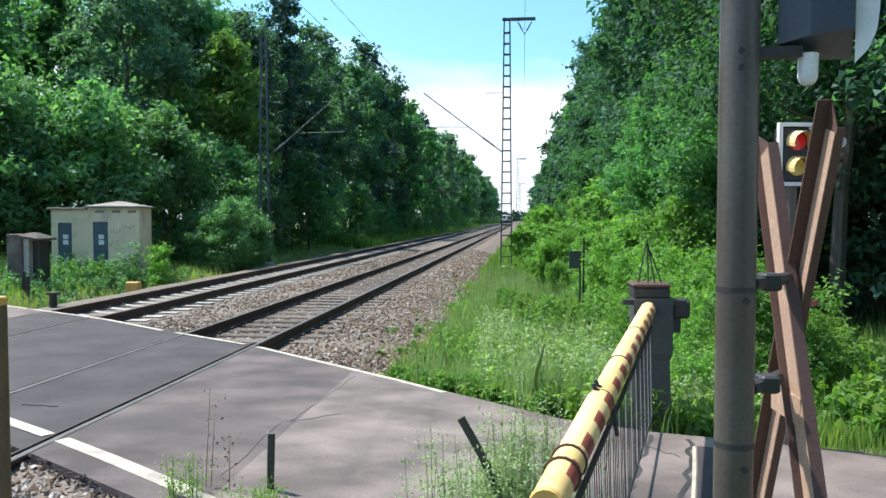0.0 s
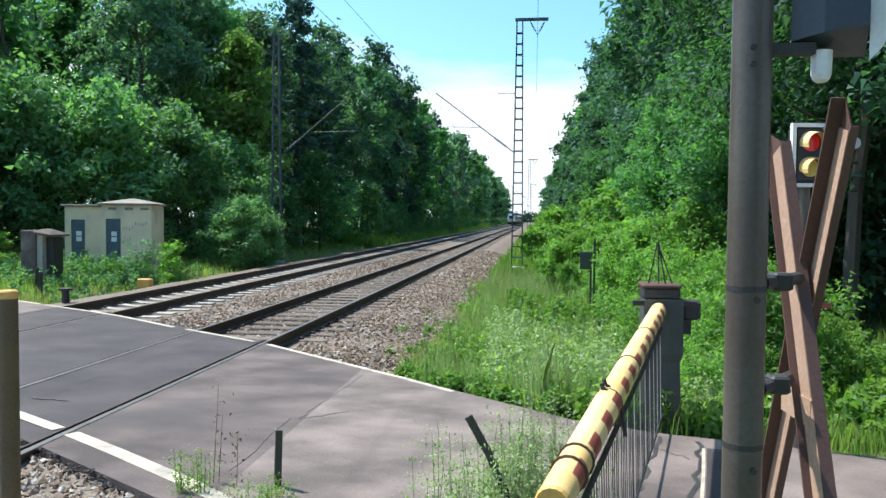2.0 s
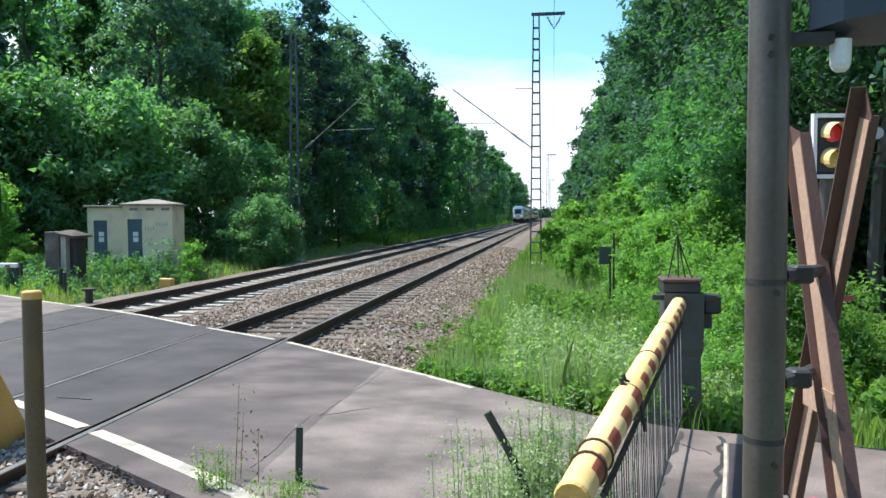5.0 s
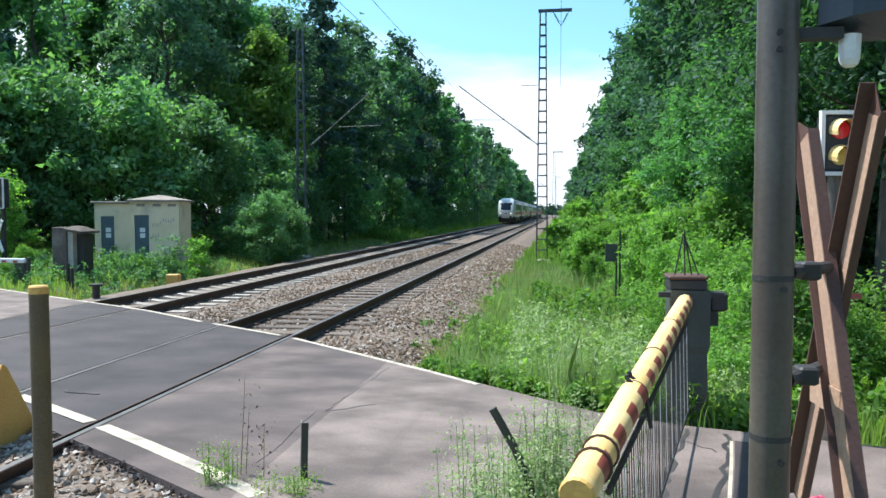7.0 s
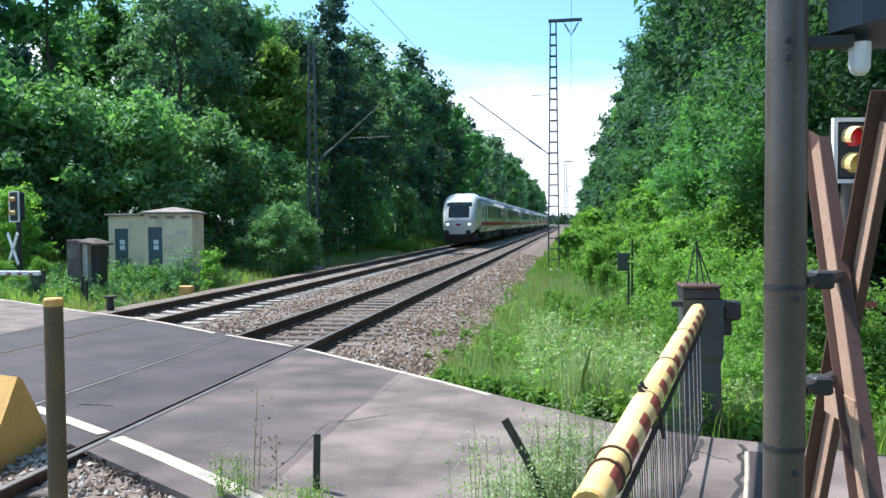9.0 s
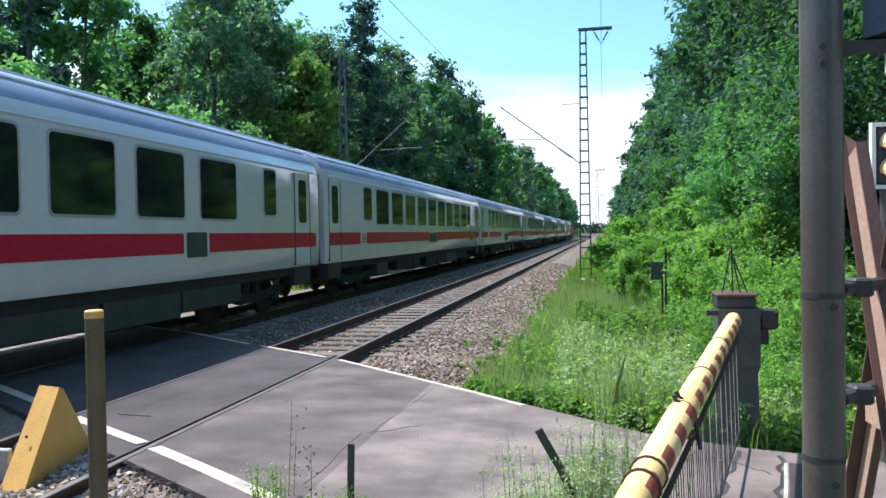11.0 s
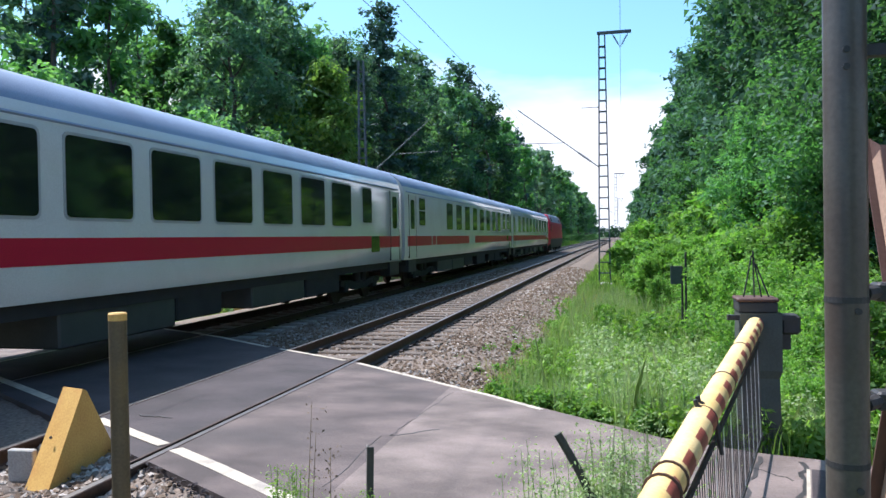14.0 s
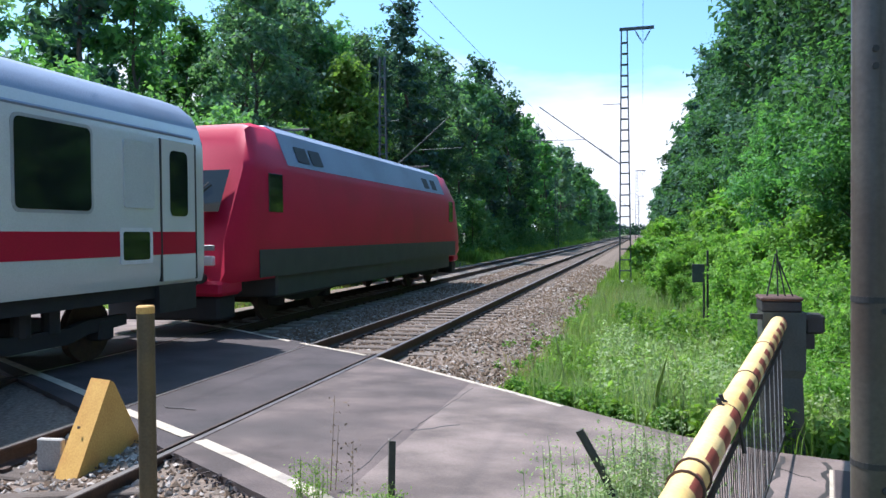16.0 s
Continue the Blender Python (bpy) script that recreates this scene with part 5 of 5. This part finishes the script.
def make_tree(seed, h, low, spread, clumps, per, size, crown="broad", three=False, coarse=False):
    """Trunk with limbs, and a crown of leaf clumps set along the limbs."""
    rng = np.random.default_rng(seed)
    g = Geo()
    trunk = [Vector((0, 0, -0.5))]
    for i in range(1, 9):
        trunk.append(Vector((rng.normal() * 0.02 * h * i / 9, rng.normal() * 0.02 * h * i / 9, h * 0.94 * i / 8)))
    r0 = 0.011 * h + 0.03
    for i in range(8):
        g.tube(trunk[i], trunk[i + 1], r0 * (1 - i / 9), r0 * (1 - (i + 1) / 9), 4 if coarse else 7, caps=False)
    cs, rs = [], []
    nl = 12 if coarse else 22 if crown == "broad" else 34
    for k in range(nl):
        f = (k + rng.random()) / nl
        z = h * (low + (0.95 - low) * f)
        if crown == "broad":
            reach = spread * (0.35 + 0.65 * math.sin(math.pi * min(1, 0.22 + 0.78 * f)) ** 0.8) * rng.uniform(0.65, 1.15)
            up = 0.25 + 0.8 * f
        else:
            reach = spread * (1.02 - f) ** 0.8 * rng.uniform(0.75, 1.1) + 0.25
            up = -0.05 + 0.3 * f
        a = k * 2.4 + rng.random() * 0.8
        j = min(7, int(z / (h * 0.94) * 8))
        start = trunk[j].lerp(trunk[j + 1], z / (h * 0.94) * 8 - j)
        pts = limb_path(rng, start, (math.cos(a), math.sin(a), up), reach, 4, 0.16)
        for i in ((0,) if coarse else range(4)):
            j2 = 3 if coarse else i + 1
            g.tube(pts[i], pts[j2], r0 * 0.28 * (1 - i / 5), r0 * 0.28 * (1 - j2 / 5), 3 if coarse else 4, caps=False)
        m = max(2, int(clumps / nl))
        for _ in range(m):
            q = rng.uniform(0.35, 1.05)
            i = min(3, int(q * 4))
            p = pts[i].lerp(pts[i + 1], min(q * 4 - i, 1.2))
            cs.append(np.array(p) + rng.normal(size=3) * spread * 0.13)
            rs.append(spread * rng.uniform(0.10, 0.24) * (1.0 if crown == "broad" else 0.75))
    cs.append(np.array(trunk[-1]) + [0, 0, 0.02 * h])
    rs.append(spread * 0.16)
    lv = leaves(cs, rs, per, size, rng, three=three)
    return fixed(g.mesh("trunk", BARK)), lv


def plant_kind(name, label, category, seed, h, low, spread, clumps, per, size, leafmat, crown="broad", group="", three=False, coarse=False):
    tk, lv = make_tree(seed, h, low, spread, clumps, per, size, crown, three, coarse)
    cr = cloud("crown", lv, 3 if three else 4, [leafmat])
    made = []

    def place(x, y, rz, k, z=None):
        z = float(land(x, y)) if z is None else z
        m = pose(x, y, z, 0, 0, rz)
        if not made:
            t = thing(name, label, category, m, group)
            for nm, me in (("trunk", tk), ("crown", cr)):
                o = new(nm, me)
                o.parent = t
            t.scale = (k, k, k * 1.0)
            made.append(t)
        else:
            t = copy_thing(made[0], m)
            t.scale = (k, k, k)
        return t
    return place


FAR_BUSHES = []


def two_kinds(name, label, category, seed, h, low, spread, clumps, per, size, m, crown="broad", group="", far=70, three=True):
    """The same kind of plant with fine leaves near the crossing and coarser ones beyond."""
    def level(k, c, q, big, plain=True):
        return plant_kind(name, label, category, seed + 100 * k, h, low, spread, int(clumps * c), max(11, int(per * q)), size * big, m, crown, group, three if not k else True, plain)
    near, middle, coarse, last = level(0, 1, 1, 1, False), level(1, 0.65, 0.36, 1.6), level(2, 0.45, 0.28, 2.3), level(3, 0.36, 0.24, 3.0)

    spare = {}

    def place(x, y, rz, k, z=None):
        if category == "bush" and (y > 65 or x < -27):
            # too far off to tell apart: kept for one joined mesh
            if not spare:
                spare["leaves"] = make_tree(seed + 400, h, low, spread, int(clumps * 0.4), max(11, int(per * 0.26)), size * 2.6, crown, True, True)[1]
            a, v = radians(rz), spare["leaves"] * k
            turned = np.stack([v[:, 0] * math.cos(a) - v[:, 1] * math.sin(a) + x, v[:, 0] * math.sin(a) + v[:, 1] * math.cos(a) + y, v[:, 2] + float(land(x, y))], 1)
            FAR_BUSHES.append((turned, m))
            return None
        if y > 150 or y < -3:
            kind = last
        elif y > far * 1.5:
            kind = coarse
        elif y > far or x < -25 or x > 16 or y < 3:
            kind = middle
        else:
            kind = near
        return kind(x, y, rz, k, z)
    return place


def build_trees():
    rng = np.random.default_rng(3)
    G = "trees along the railway"
    oak = two_kinds("tree", "tall dense dark green broadleaf tree at the wood's edge", "tree", 11, 16, 0.16, 4.4, 300, 66, 0.175, LEAF_SHADE, group=G, far=60)
    beech = two_kinds("tree", "tall broadleaf tree with mid green crown", "tree", 12, 17, 0.12, 4.0, 300, 66, 0.175, LEAF_DARK, group=G, far=60)
    ash = two_kinds("tree", "tall airy broadleaf tree, haze put into its pale grey-green crown", "tree", 17, 17, 0.15, 3.8, 260, 62, 0.175, LEAF_HAZY, group=G, far=60)
    slim = two_kinds("tree", "slender broadleaf tree with loose feathery crown", "tree", 13, 16, 0.2, 2.8, 230, 60, 0.165, LEAF_MID, group=G, far=60)
    locust = plant_kind("tree", "broadleaf tree with pale yellow-green young foliage", "tree", 14, 13, 0.25, 3.2, 220, 36, 0.22, LEAF_YELLOW, group=G)
    spruce = two_kinds("conifer", "dark green conifer with narrow pointed crown", "conifer", 15, 18, 0.1, 3.2, 210, 46, 0.19, NEEDLES, "cone", group=G, far=60)
    young = two_kinds("tree", "young bright green broadleaf tree", "tree", 16, 8, 0.05, 2.4, 180, 110, 0.095, LEAF_MID, group=G, far=45)
    shelter = plant_kind("tree", "broad overhanging tree with fine mid green leaves", "tree", 18, 11, 0.30, 4.0, 330, 112, 0.088, LEAF_DARK, group=G, three=True)
    kinds = [ash, slim, ash, beech, ash, slim, spruce]
    deep = [oak, beech, oak, spruce, slim]
    # wood beyond the far track
    for row, (x0, step, y0, y1) in enumerate(((-16.5, 4.8, 43, 470), (-21.5, 5.5, 37, 330), (-26, 5, 30, 140), (-32, 5.5, 24, 100), (-39, 6, 20, 80))):
        y = y0
        while y < y1:
            k = kinds[int(rng.integers(len(kinds)))]
            k(x0 + rng.normal() * 0.8, y + rng.normal() * 0.8, rng.random() * 360, rng.uniform(0.86, 1.08) * (1.0 if y < 75 else 1.18) * (0.98, 1.0, 1.06, 1.12, 1.2)[row])
            y += step * rng.uniform(0.8, 1.25) * (1 if y < 110 else 1.7)
    # wood behind the verge
    for row, (x0, step, y0, y1) in enumerate(((7.8, 4.6, 24, 470), (12, 5.2, 13, 330), (17.5, 6, 11, 120), (24, 7, 8, 70))):
        y = y0
        while y < y1:
            k = deep[int(rng.integers(5))]
            k = shelter if y < 22 and row == 1 else k
            k(x0 + rng.normal() * 0.6, y + rng.normal() * 0.8, rng.random() * 360, rng.uniform(0.87, 1.1) * (1.0 if y < 55 else 1.1))
            y += step * rng.uniform(0.8, 1.25) * (1 if y < 110 else 1.7)
    # unseen trees added behind the camera, beyond the road, to darken window reflections
    for x, y in ((12, -14), (16, -20), (10, -24), (14, -32), (8, -38), (20, -28), (6, -48), (22, 1.5), (26, -8.5), (-1, -55), (13, -44)):
        oak(x, y, x * 31, rng.uniform(0.9, 1.1))
    # single trees that stand out
    for x, y, k in ((-16.4, 41, 0.9),):
        locust(x, y, 40 * k, k)
    for x, y, k in ((-13.6, 47, 0.75), (-13.4, 60, 0.6), (4.8, 30, 0.8), (5.4, 24, 0.85), (4.6, 38, 0.75), (5.9, 18, 0.9), (4.4, 50, 0.8), (4.7, 66, 0.9), (6.9, 16.5, 0.8), (3.9, 15.2, 0.6), (4.1, 18.4, 0.7), (3.6, 21.5, 0.6)):
        young(x, y, 77 * k * x, k)
    # overhanging trees that shade the ground behind the crossing sign
    for x, y, k in ((5.4, 13.6, 0.95), (8.4, 13, 1.0), (10.4, 11, 1.0), (8.2, 18, 1.15), (6.9, 20.5, 1.05), (7.9, 9.2, 0.9)):
        shelter(x, y, 61 * x, k)


def build_bushes():
    rng = np.random.default_rng(5)

    def kind(name, label, seed, h, spread, clumps, per, size, m, far=40):
        return two_kinds(name, label, "bush", seed, h, 0.02, spread, clumps, per, size, m, group="bushes along the verge", far=far)
    elder = kind("bush", "large rounded elder bush with mid green leaves", 21, 6.2, 3.4, 210, 54, 0.155, LEAF_ELDER, 44)
    hazel = kind("bush", "bright green leafy hazel bush", 22, 3.6, 1.9, 150, 60, 0.10, LEAF_LIGHT, 22)
    bramble = kind("bush", "low dense bramble and nettle thicket", 23, 1.5, 1.3, 80, 84, 0.048, LEAF_LIGHT, 24)
    for x, y, k in ((-21, 28.5, 1.0), (-18.6, 30, 1.0), (-16.3, 33, 0.95), (-24, 24, 1.05), (-15.2, 37, 0.8), (-23.5, 27, 1.2), (-14.8, 42, 0.55), (-22.8, 19.8, 0.7), (-12.3, 30.6, 0.42), (-11.9, 32.4, 0.34), (-13.4, 31.6, 0.38)):
        elder(x, y, 50 * x, k)
    y = 48
    while y < 240:
        elder(-14.6 + rng.normal() * 0.5, y, rng.random() * 360, rng.uniform(0.4, 0.75))
        y += rng.uniform(3.5, 6) * (1 if y < 100 else 2)
    for x, y, k in ((-20, 20.5, 0.8), (-18, 22, 0.7), (-12.2, 24.2, 0.35)):
        hazel(x, y, 90 * x, k)
    # slope of young growth
    y = 13.5
    while y < 170:
        for x0, k0 in ((3.2, 0.5), (4.4, 0.8), (5.9, 1.15))[:3 if y > 16 else 1]:
            hazel(x0 + rng.normal() * 0.35, y + rng.normal() * 0.6, rng.random() * 360, k0 * rng.uniform(0.7, 1.2))
        y += rng.uniform(1.6, 2.6) * (1 if y < 50 else 1.9)
    for k in range(64):
        y = 16 + 46 * rng.random() ** 1.3
        hazel(float(np.interp(y, (16, 24, 34), (1.7, 0.5, 0.0))) + 2.4 * rng.random() ** 1.4, y, rng.random() * 360, rng.uniform(0.25, 0.5))
    # the overhanging trees' shade is put into these bushes' leaf colour
    thicket = kind("bush", "thicket under the trees, shade put into its deep green", 24, 3.4, 1.9, 150, 66, 0.10, LEAF_SHADE, 22)
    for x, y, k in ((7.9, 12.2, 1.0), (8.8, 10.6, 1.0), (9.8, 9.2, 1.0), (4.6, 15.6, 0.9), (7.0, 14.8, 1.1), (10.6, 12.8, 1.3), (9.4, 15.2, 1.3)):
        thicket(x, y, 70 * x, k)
    for k in range(30):
        thicket(-28 - 14 * rng.random(), 22 + 34 * rng.random(), rng.random() * 360, rng.uniform(1.2, 1.9))
    for k in range(34):
        bramble(rng.uniform(1.7, 3.4), 8.2 + 13 * rng.random() ** 1.2, rng.random() * 360, rng.uniform(0.4, 0.85))
    for x, y, k in ((-13.9, 21.8, 0.30), (-13.3, 22.3, 0.36), (-14.4, 22.6, 0.30), (-12.6, 23.2, 0.36), (-15.9, 20.6, 0.4), (-16.6, 19.6, 0.45), (-14.9, 18.4, 0.3)):
        bramble(x, y, 80 * x, k)
    # undergrowth closing in on the line further off
    y = 62
    while y < 430:
        hazel(rng.uniform(1.2, 2.6), y, rng.random() * 360, rng.uniform(0.5, 0.9))
        elder(-13.3 + rng.normal() * 0.4, y + 2, rng.random() * 360, rng.uniform(0.25, 0.4))
        y += rng.uniform(3, 5) * (1 if y < 130 else 2.5)


def join_far_bushes():
    mats = list(dict.fromkeys(m for _, m in FAR_BUSHES))
    mi = np.concatenate([np.full(len(v) // 3, mats.index(m)) for v, m in FAR_BUSHES])
    me = cloud("far_bushes", np.concatenate([v for v, _ in FAR_BUSHES]), 3, mats, mi)
    tagged(new("far_bushes", me), "distant green bushes and undergrowth along the wood's edge", "bushes", kind="stuff")


def blades(n, xs, ys, h, w, rng, keep=None, lean=0.35):
    x, y = xs(rng, n), ys(rng, n)
    if keep is not None:
        k = keep(x, y)
        x, y = x[k], y[k]
    n = len(x)
    z = land(x, y) - 0.03
    a = rng.random(n) * 6.283
    patch = 0.5 + 0.5 * np.sin(x * 2.3 + 1.7 * np.sin(y * 1.1)) * np.cos(y * 1.6 + np.sin(x * 3.1))
    hh = h * rng.uniform(0.4, 1.2, n) * (0.65 + 0.6 * patch)
    ww = w * rng.uniform(0.7, 1.4, n)
    le = lean * hh * rng.random(n)
    la = rng.random(n) * 6.283
    base = np.stack([x, y, z], 1)
    side = np.stack([np.cos(a), np.sin(a), np.zeros(n)], 1) * ww[:, None] / 2
    mid = base + np.stack([np.cos(la) * le * 0.35, np.sin(la) * le * 0.35, hh * 0.6], 1)
    tip = base + np.stack([np.cos(la) * le, np.sin(la) * le, hh], 1)
    q = np.stack([base - side, base + side, mid + side * 0.8, tip, mid - side * 0.8], 1)
    return q.reshape(-1, 3)


def build_grass():
    rng = np.random.default_rng(9)
    u = lambda a, b: (lambda r, n: r.uniform(a, b, n))
    sq = lambda a, b: (lambda r, n: a + (b - a) * r.random(n) ** 1.8)
    off = lambda d: (lambda x, y: off_road(x, y) > d)
    verge = lambda x, y: (off_road(x, y) > 0.12 + 0.25 * np.sin(x * 5) ** 2) & (x > -1.9 + 0.35 * np.sin(y * 0.9) + 0.012 * (20 - y))
    for name, label, v, m in (
        ("grass", "tall bright green verge grass", blades(24000, u(-2.2, 7), sq(6.2, 34), 0.27, 0.010, rng, verge), BLADE),
        ("grass", "yellow-green lush grass at the verge edges", blades(16000, u(-2.0, 6.5), sq(6.2, 26), 0.30, 0.012, rng, lambda x, y: verge(x, y) & ((off_road(x, y) < 0.9) | (x < -0.4) | (np.sin(x * 1.3 + 2) * np.sin(y * 0.7) > 0.35))), BLADE_LIME),
        ("grass", "dry straw-coloured stalks between ballast and verge", blades(3500, u(-2.3, -0.7), sq(8.5, 34), 0.34, 0.009, rng, lambda x, y: (off_road(x, y) > 0.5) & (np.sin(x * 3.1 + y) * np.sin(y * 0.9 + 1) > -0.1)), BLADE_STRAW),
        ("grass", "pale seeding grass stalks in the verge", blades(14000, u(-1.5, 2.0), sq(7.4, 30), 0.60, 0.006, rng, verge), BLADE_DRY),
        ("grass", "tall grass further along the right verge", blades(15000, u(-1.8, 5), sq(30, 130), 0.45, 0.045, rng, verge), BLADE),
        ("grass", "rough grass on the far side of the tracks", blades(30000, u(-24, -11.5), sq(15, 60), 0.32, 0.022, rng, lambda x, y: (off_road(x, y) > 0.3) & (x < -11.3 - 0.4 * np.sin(y) ** 2)), BLADE_LIME),
        ("grass", "dry straw-coloured grass along the far ballast edge", blades(3200, u(-12.7, -11.3), sq(15.5, 50), 0.26, 0.018, rng, off(0.4)), BLADE_STRAW),
        ("grass", "grass along the far wood edge", blades(12000, u(-15, -11.6), sq(55, 220), 0.8, 0.08, rng), BLADE),
        ("grass", "low weeds between the tracks and stones", blades(1500, u(-7.2, -2.2), u(10, 40), 0.12, 0.02, rng, lambda x, y: (off_road(x, y) > 0.5) & (np.sin(x * 1.9 + 3) * np.sin(y * 0.8 + x) > 0.6) & (np.abs(x - NEAR) > 1.0)), LEAF_LIGHT),
    ):
        tagged(new(name, cloud(name, v, 5, [m])), label, "grass", kind="stuff")


def weeds(name, label, spots, m, rng, h, leaf, n):
    """Leafy stalks: a thin stem with pairs of leaves and a loose top."""
    out, stems = [], Geo()
    for x, y, k in spots:
        z = float(land(x, y)) if off_road(x, y) > 0 else -0.02
        hh = h * k
        lx, ly = rng.normal(size=2) * 0.08 * hh
        stems.tube((x, y, z - 0.03), (x + lx, y + ly, z + hh), 0.003 + 0.002 * hh, 0.0015, 4, caps=False)
        c = [np.array([x + lx * f, y + ly * f, z + hh * f]) for f in rng.uniform(0.12, 1.0, n)]
        out.append(leaves(c, [0.05 + 0.07 * hh] * n, 4, leaf, rng, long=2.2))
    t = tagged(new(name, cloud(name, np.concatenate(out), 4, [m])), label, "weeds", kind="stuff")
    o = part("stems", stems, m, t)
    tagged(o, kind="stuff")


def build_weeds():
    rng = np.random.default_rng(12)
    clump = lambda cx, cy, r, n, lo, hi: [(cx + rng.normal() * r, cy + rng.normal() * r, rng.uniform(lo, hi)) for _ in range(n)]
    weeds("weeds", "tall pale green weeds round the bent tube at the road edge", clump(-0.22, 4.35, 0.17, 70, 0.5, 1.15) + clump(0.05, 4.5, 0.14, 36, 0.6, 1.25), BLADE_DRY, rng, 0.62, 0.011, 22)
    weeds("weeds", "small weeds at the end of the white line", clump(-2.24, 4.75, 0.06, 14, 0.3, 0.9) + clump(-1.7, 4.66, 0.12, 14, 0.2, 0.45), BLADE, rng, 0.36, 0.010, 12)
    weeds("weeds", "dry brown stalk with seed heads at the road edge", [(-2.17, 4.9, 1.0), (-2.14, 4.92, 0.7), (-1.98, 4.85, 0.55)], STALK, rng, 0.70, 0.011, 9)
    lots = {"lime": [], "dust": [], "seed": [], "leaf": []}
    for x, y in zip(rng.uniform(-1.7, 4.8, 4200), 6.9 + 13 * rng.random(4200) ** 1.4):
        if off_road(x, y) < 0.2 or x < -1.45 + 0.4 * math.sin(y * 1.3):
            continue
        blot = math.sin(x * 1.7 + 0.6 * math.sin(y)) * math.cos(y * 0.8 + x * 0.5)
        edge = off_road(x, y) < 0.8 or x < -0.6
        if edge:
            sort = "lime" if rng.random() < 0.75 else "dust"
        elif x < 2.3 and y < 13:
            sort = "seed" if rng.random() < 0.45 + 0.3 * blot else "dust"
        else:
            sort = "leaf" if rng.random() < 0.6 else "lime"
        lots[sort].append((x, y, rng.uniform(0.5, 1.1) * (0.8 + 0.3 * blot) * (0.6 if edge else 1.0)))
    weeds("weeds", "yellow-green leafy weeds along the verge edges", lots["lime"][:800], LEAF_LIME, rng, 0.50, 0.040, 10)
    weeds("weeds", "dusty green leafy weeds among the verge grass", lots["dust"][:650], BLADE, rng, 0.66, 0.036, 11)
    weeds("weeds", "pale seeding weeds with loose tops in the verge", lots["seed"][:650], BLADE_DRY, rng, 0.84, 0.025, 14)
    weeds("weeds", "bright green leafy weeds under the bushes", lots["leaf"][:700], LEAF_LIGHT, rng, 0.62, 0.048, 11)
    weeds("weeds", "tall leafy shoots growing up before the plastered hut", clump(-13.2, 22.0, 0.6, 46, 0.3, 0.8) + clump(-12.35, 22.6, 0.1, 8, 1.1, 1.4), LEAF_ELDER, rng, 1.1, 0.05, 16)
    v = [(x, far_edge(x) + rng.uniform(0.1, 0.7), rng.uniform(0.3, 0.7)) for x in rng.uniform(-1.9, 1.0, 80)]
    weeds("weeds", "low bright weeds along the asphalt edge", v, LEAF_LIGHT, rng, 0.42, 0.028, 14)
    v = [(x, y, rng.uniform(0.4, 1.0)) for x, y in zip(rng.uniform(-2.8, -1.4, 150), rng.uniform(9.4, 26, 150))] + [(x, y, rng.uniform(0.2, 0.5)) for x, y in zip(rng.uniform(-6.9, -6.3, 40), rng.uniform(13, 26, 40))]
    weeds("weeds", "scattered small weeds in the ballast", v, LEAF_LIGHT, rng, 0.32, 0.035, 12)
    v = [(x, y, rng.uniform(0.5, 1.2)) for x, y in zip(rng.uniform(-17, -11.6, 260), rng.uniform(17, 27, 260)) if off_road(x, y) > 0.3]
    weeds("weeds", "rank leafy weeds in front of the huts", v, LEAF_ELDER, rng, 0.55, 0.045, 11)


def far_wood():
    rng = np.random.default_rng(20)
    n = 260
    x, y = rng.uniform(-90, 90, n), rng.uniform(640, 720, n)
    c = np.stack([x, y, rng.uniform(0, 8, n)], 1)
    tagged(new("far_wood", cloud("far_wood", leaves(c, [3.0] * n, 26, 1.6, rng), 4, [LEAF_SHADE])), "dark far wood closing the end of the line", "wood", kind="stuff")


STALK = mat("dry_stalk", (0.20, 0.15, 0.09), (0.14, 0.10, 0.06), 5, 0.9, 0.1)
build_trees()
build_bushes()
join_far_bushes()
build_grass()
build_weeds()
far_wood()
motions()
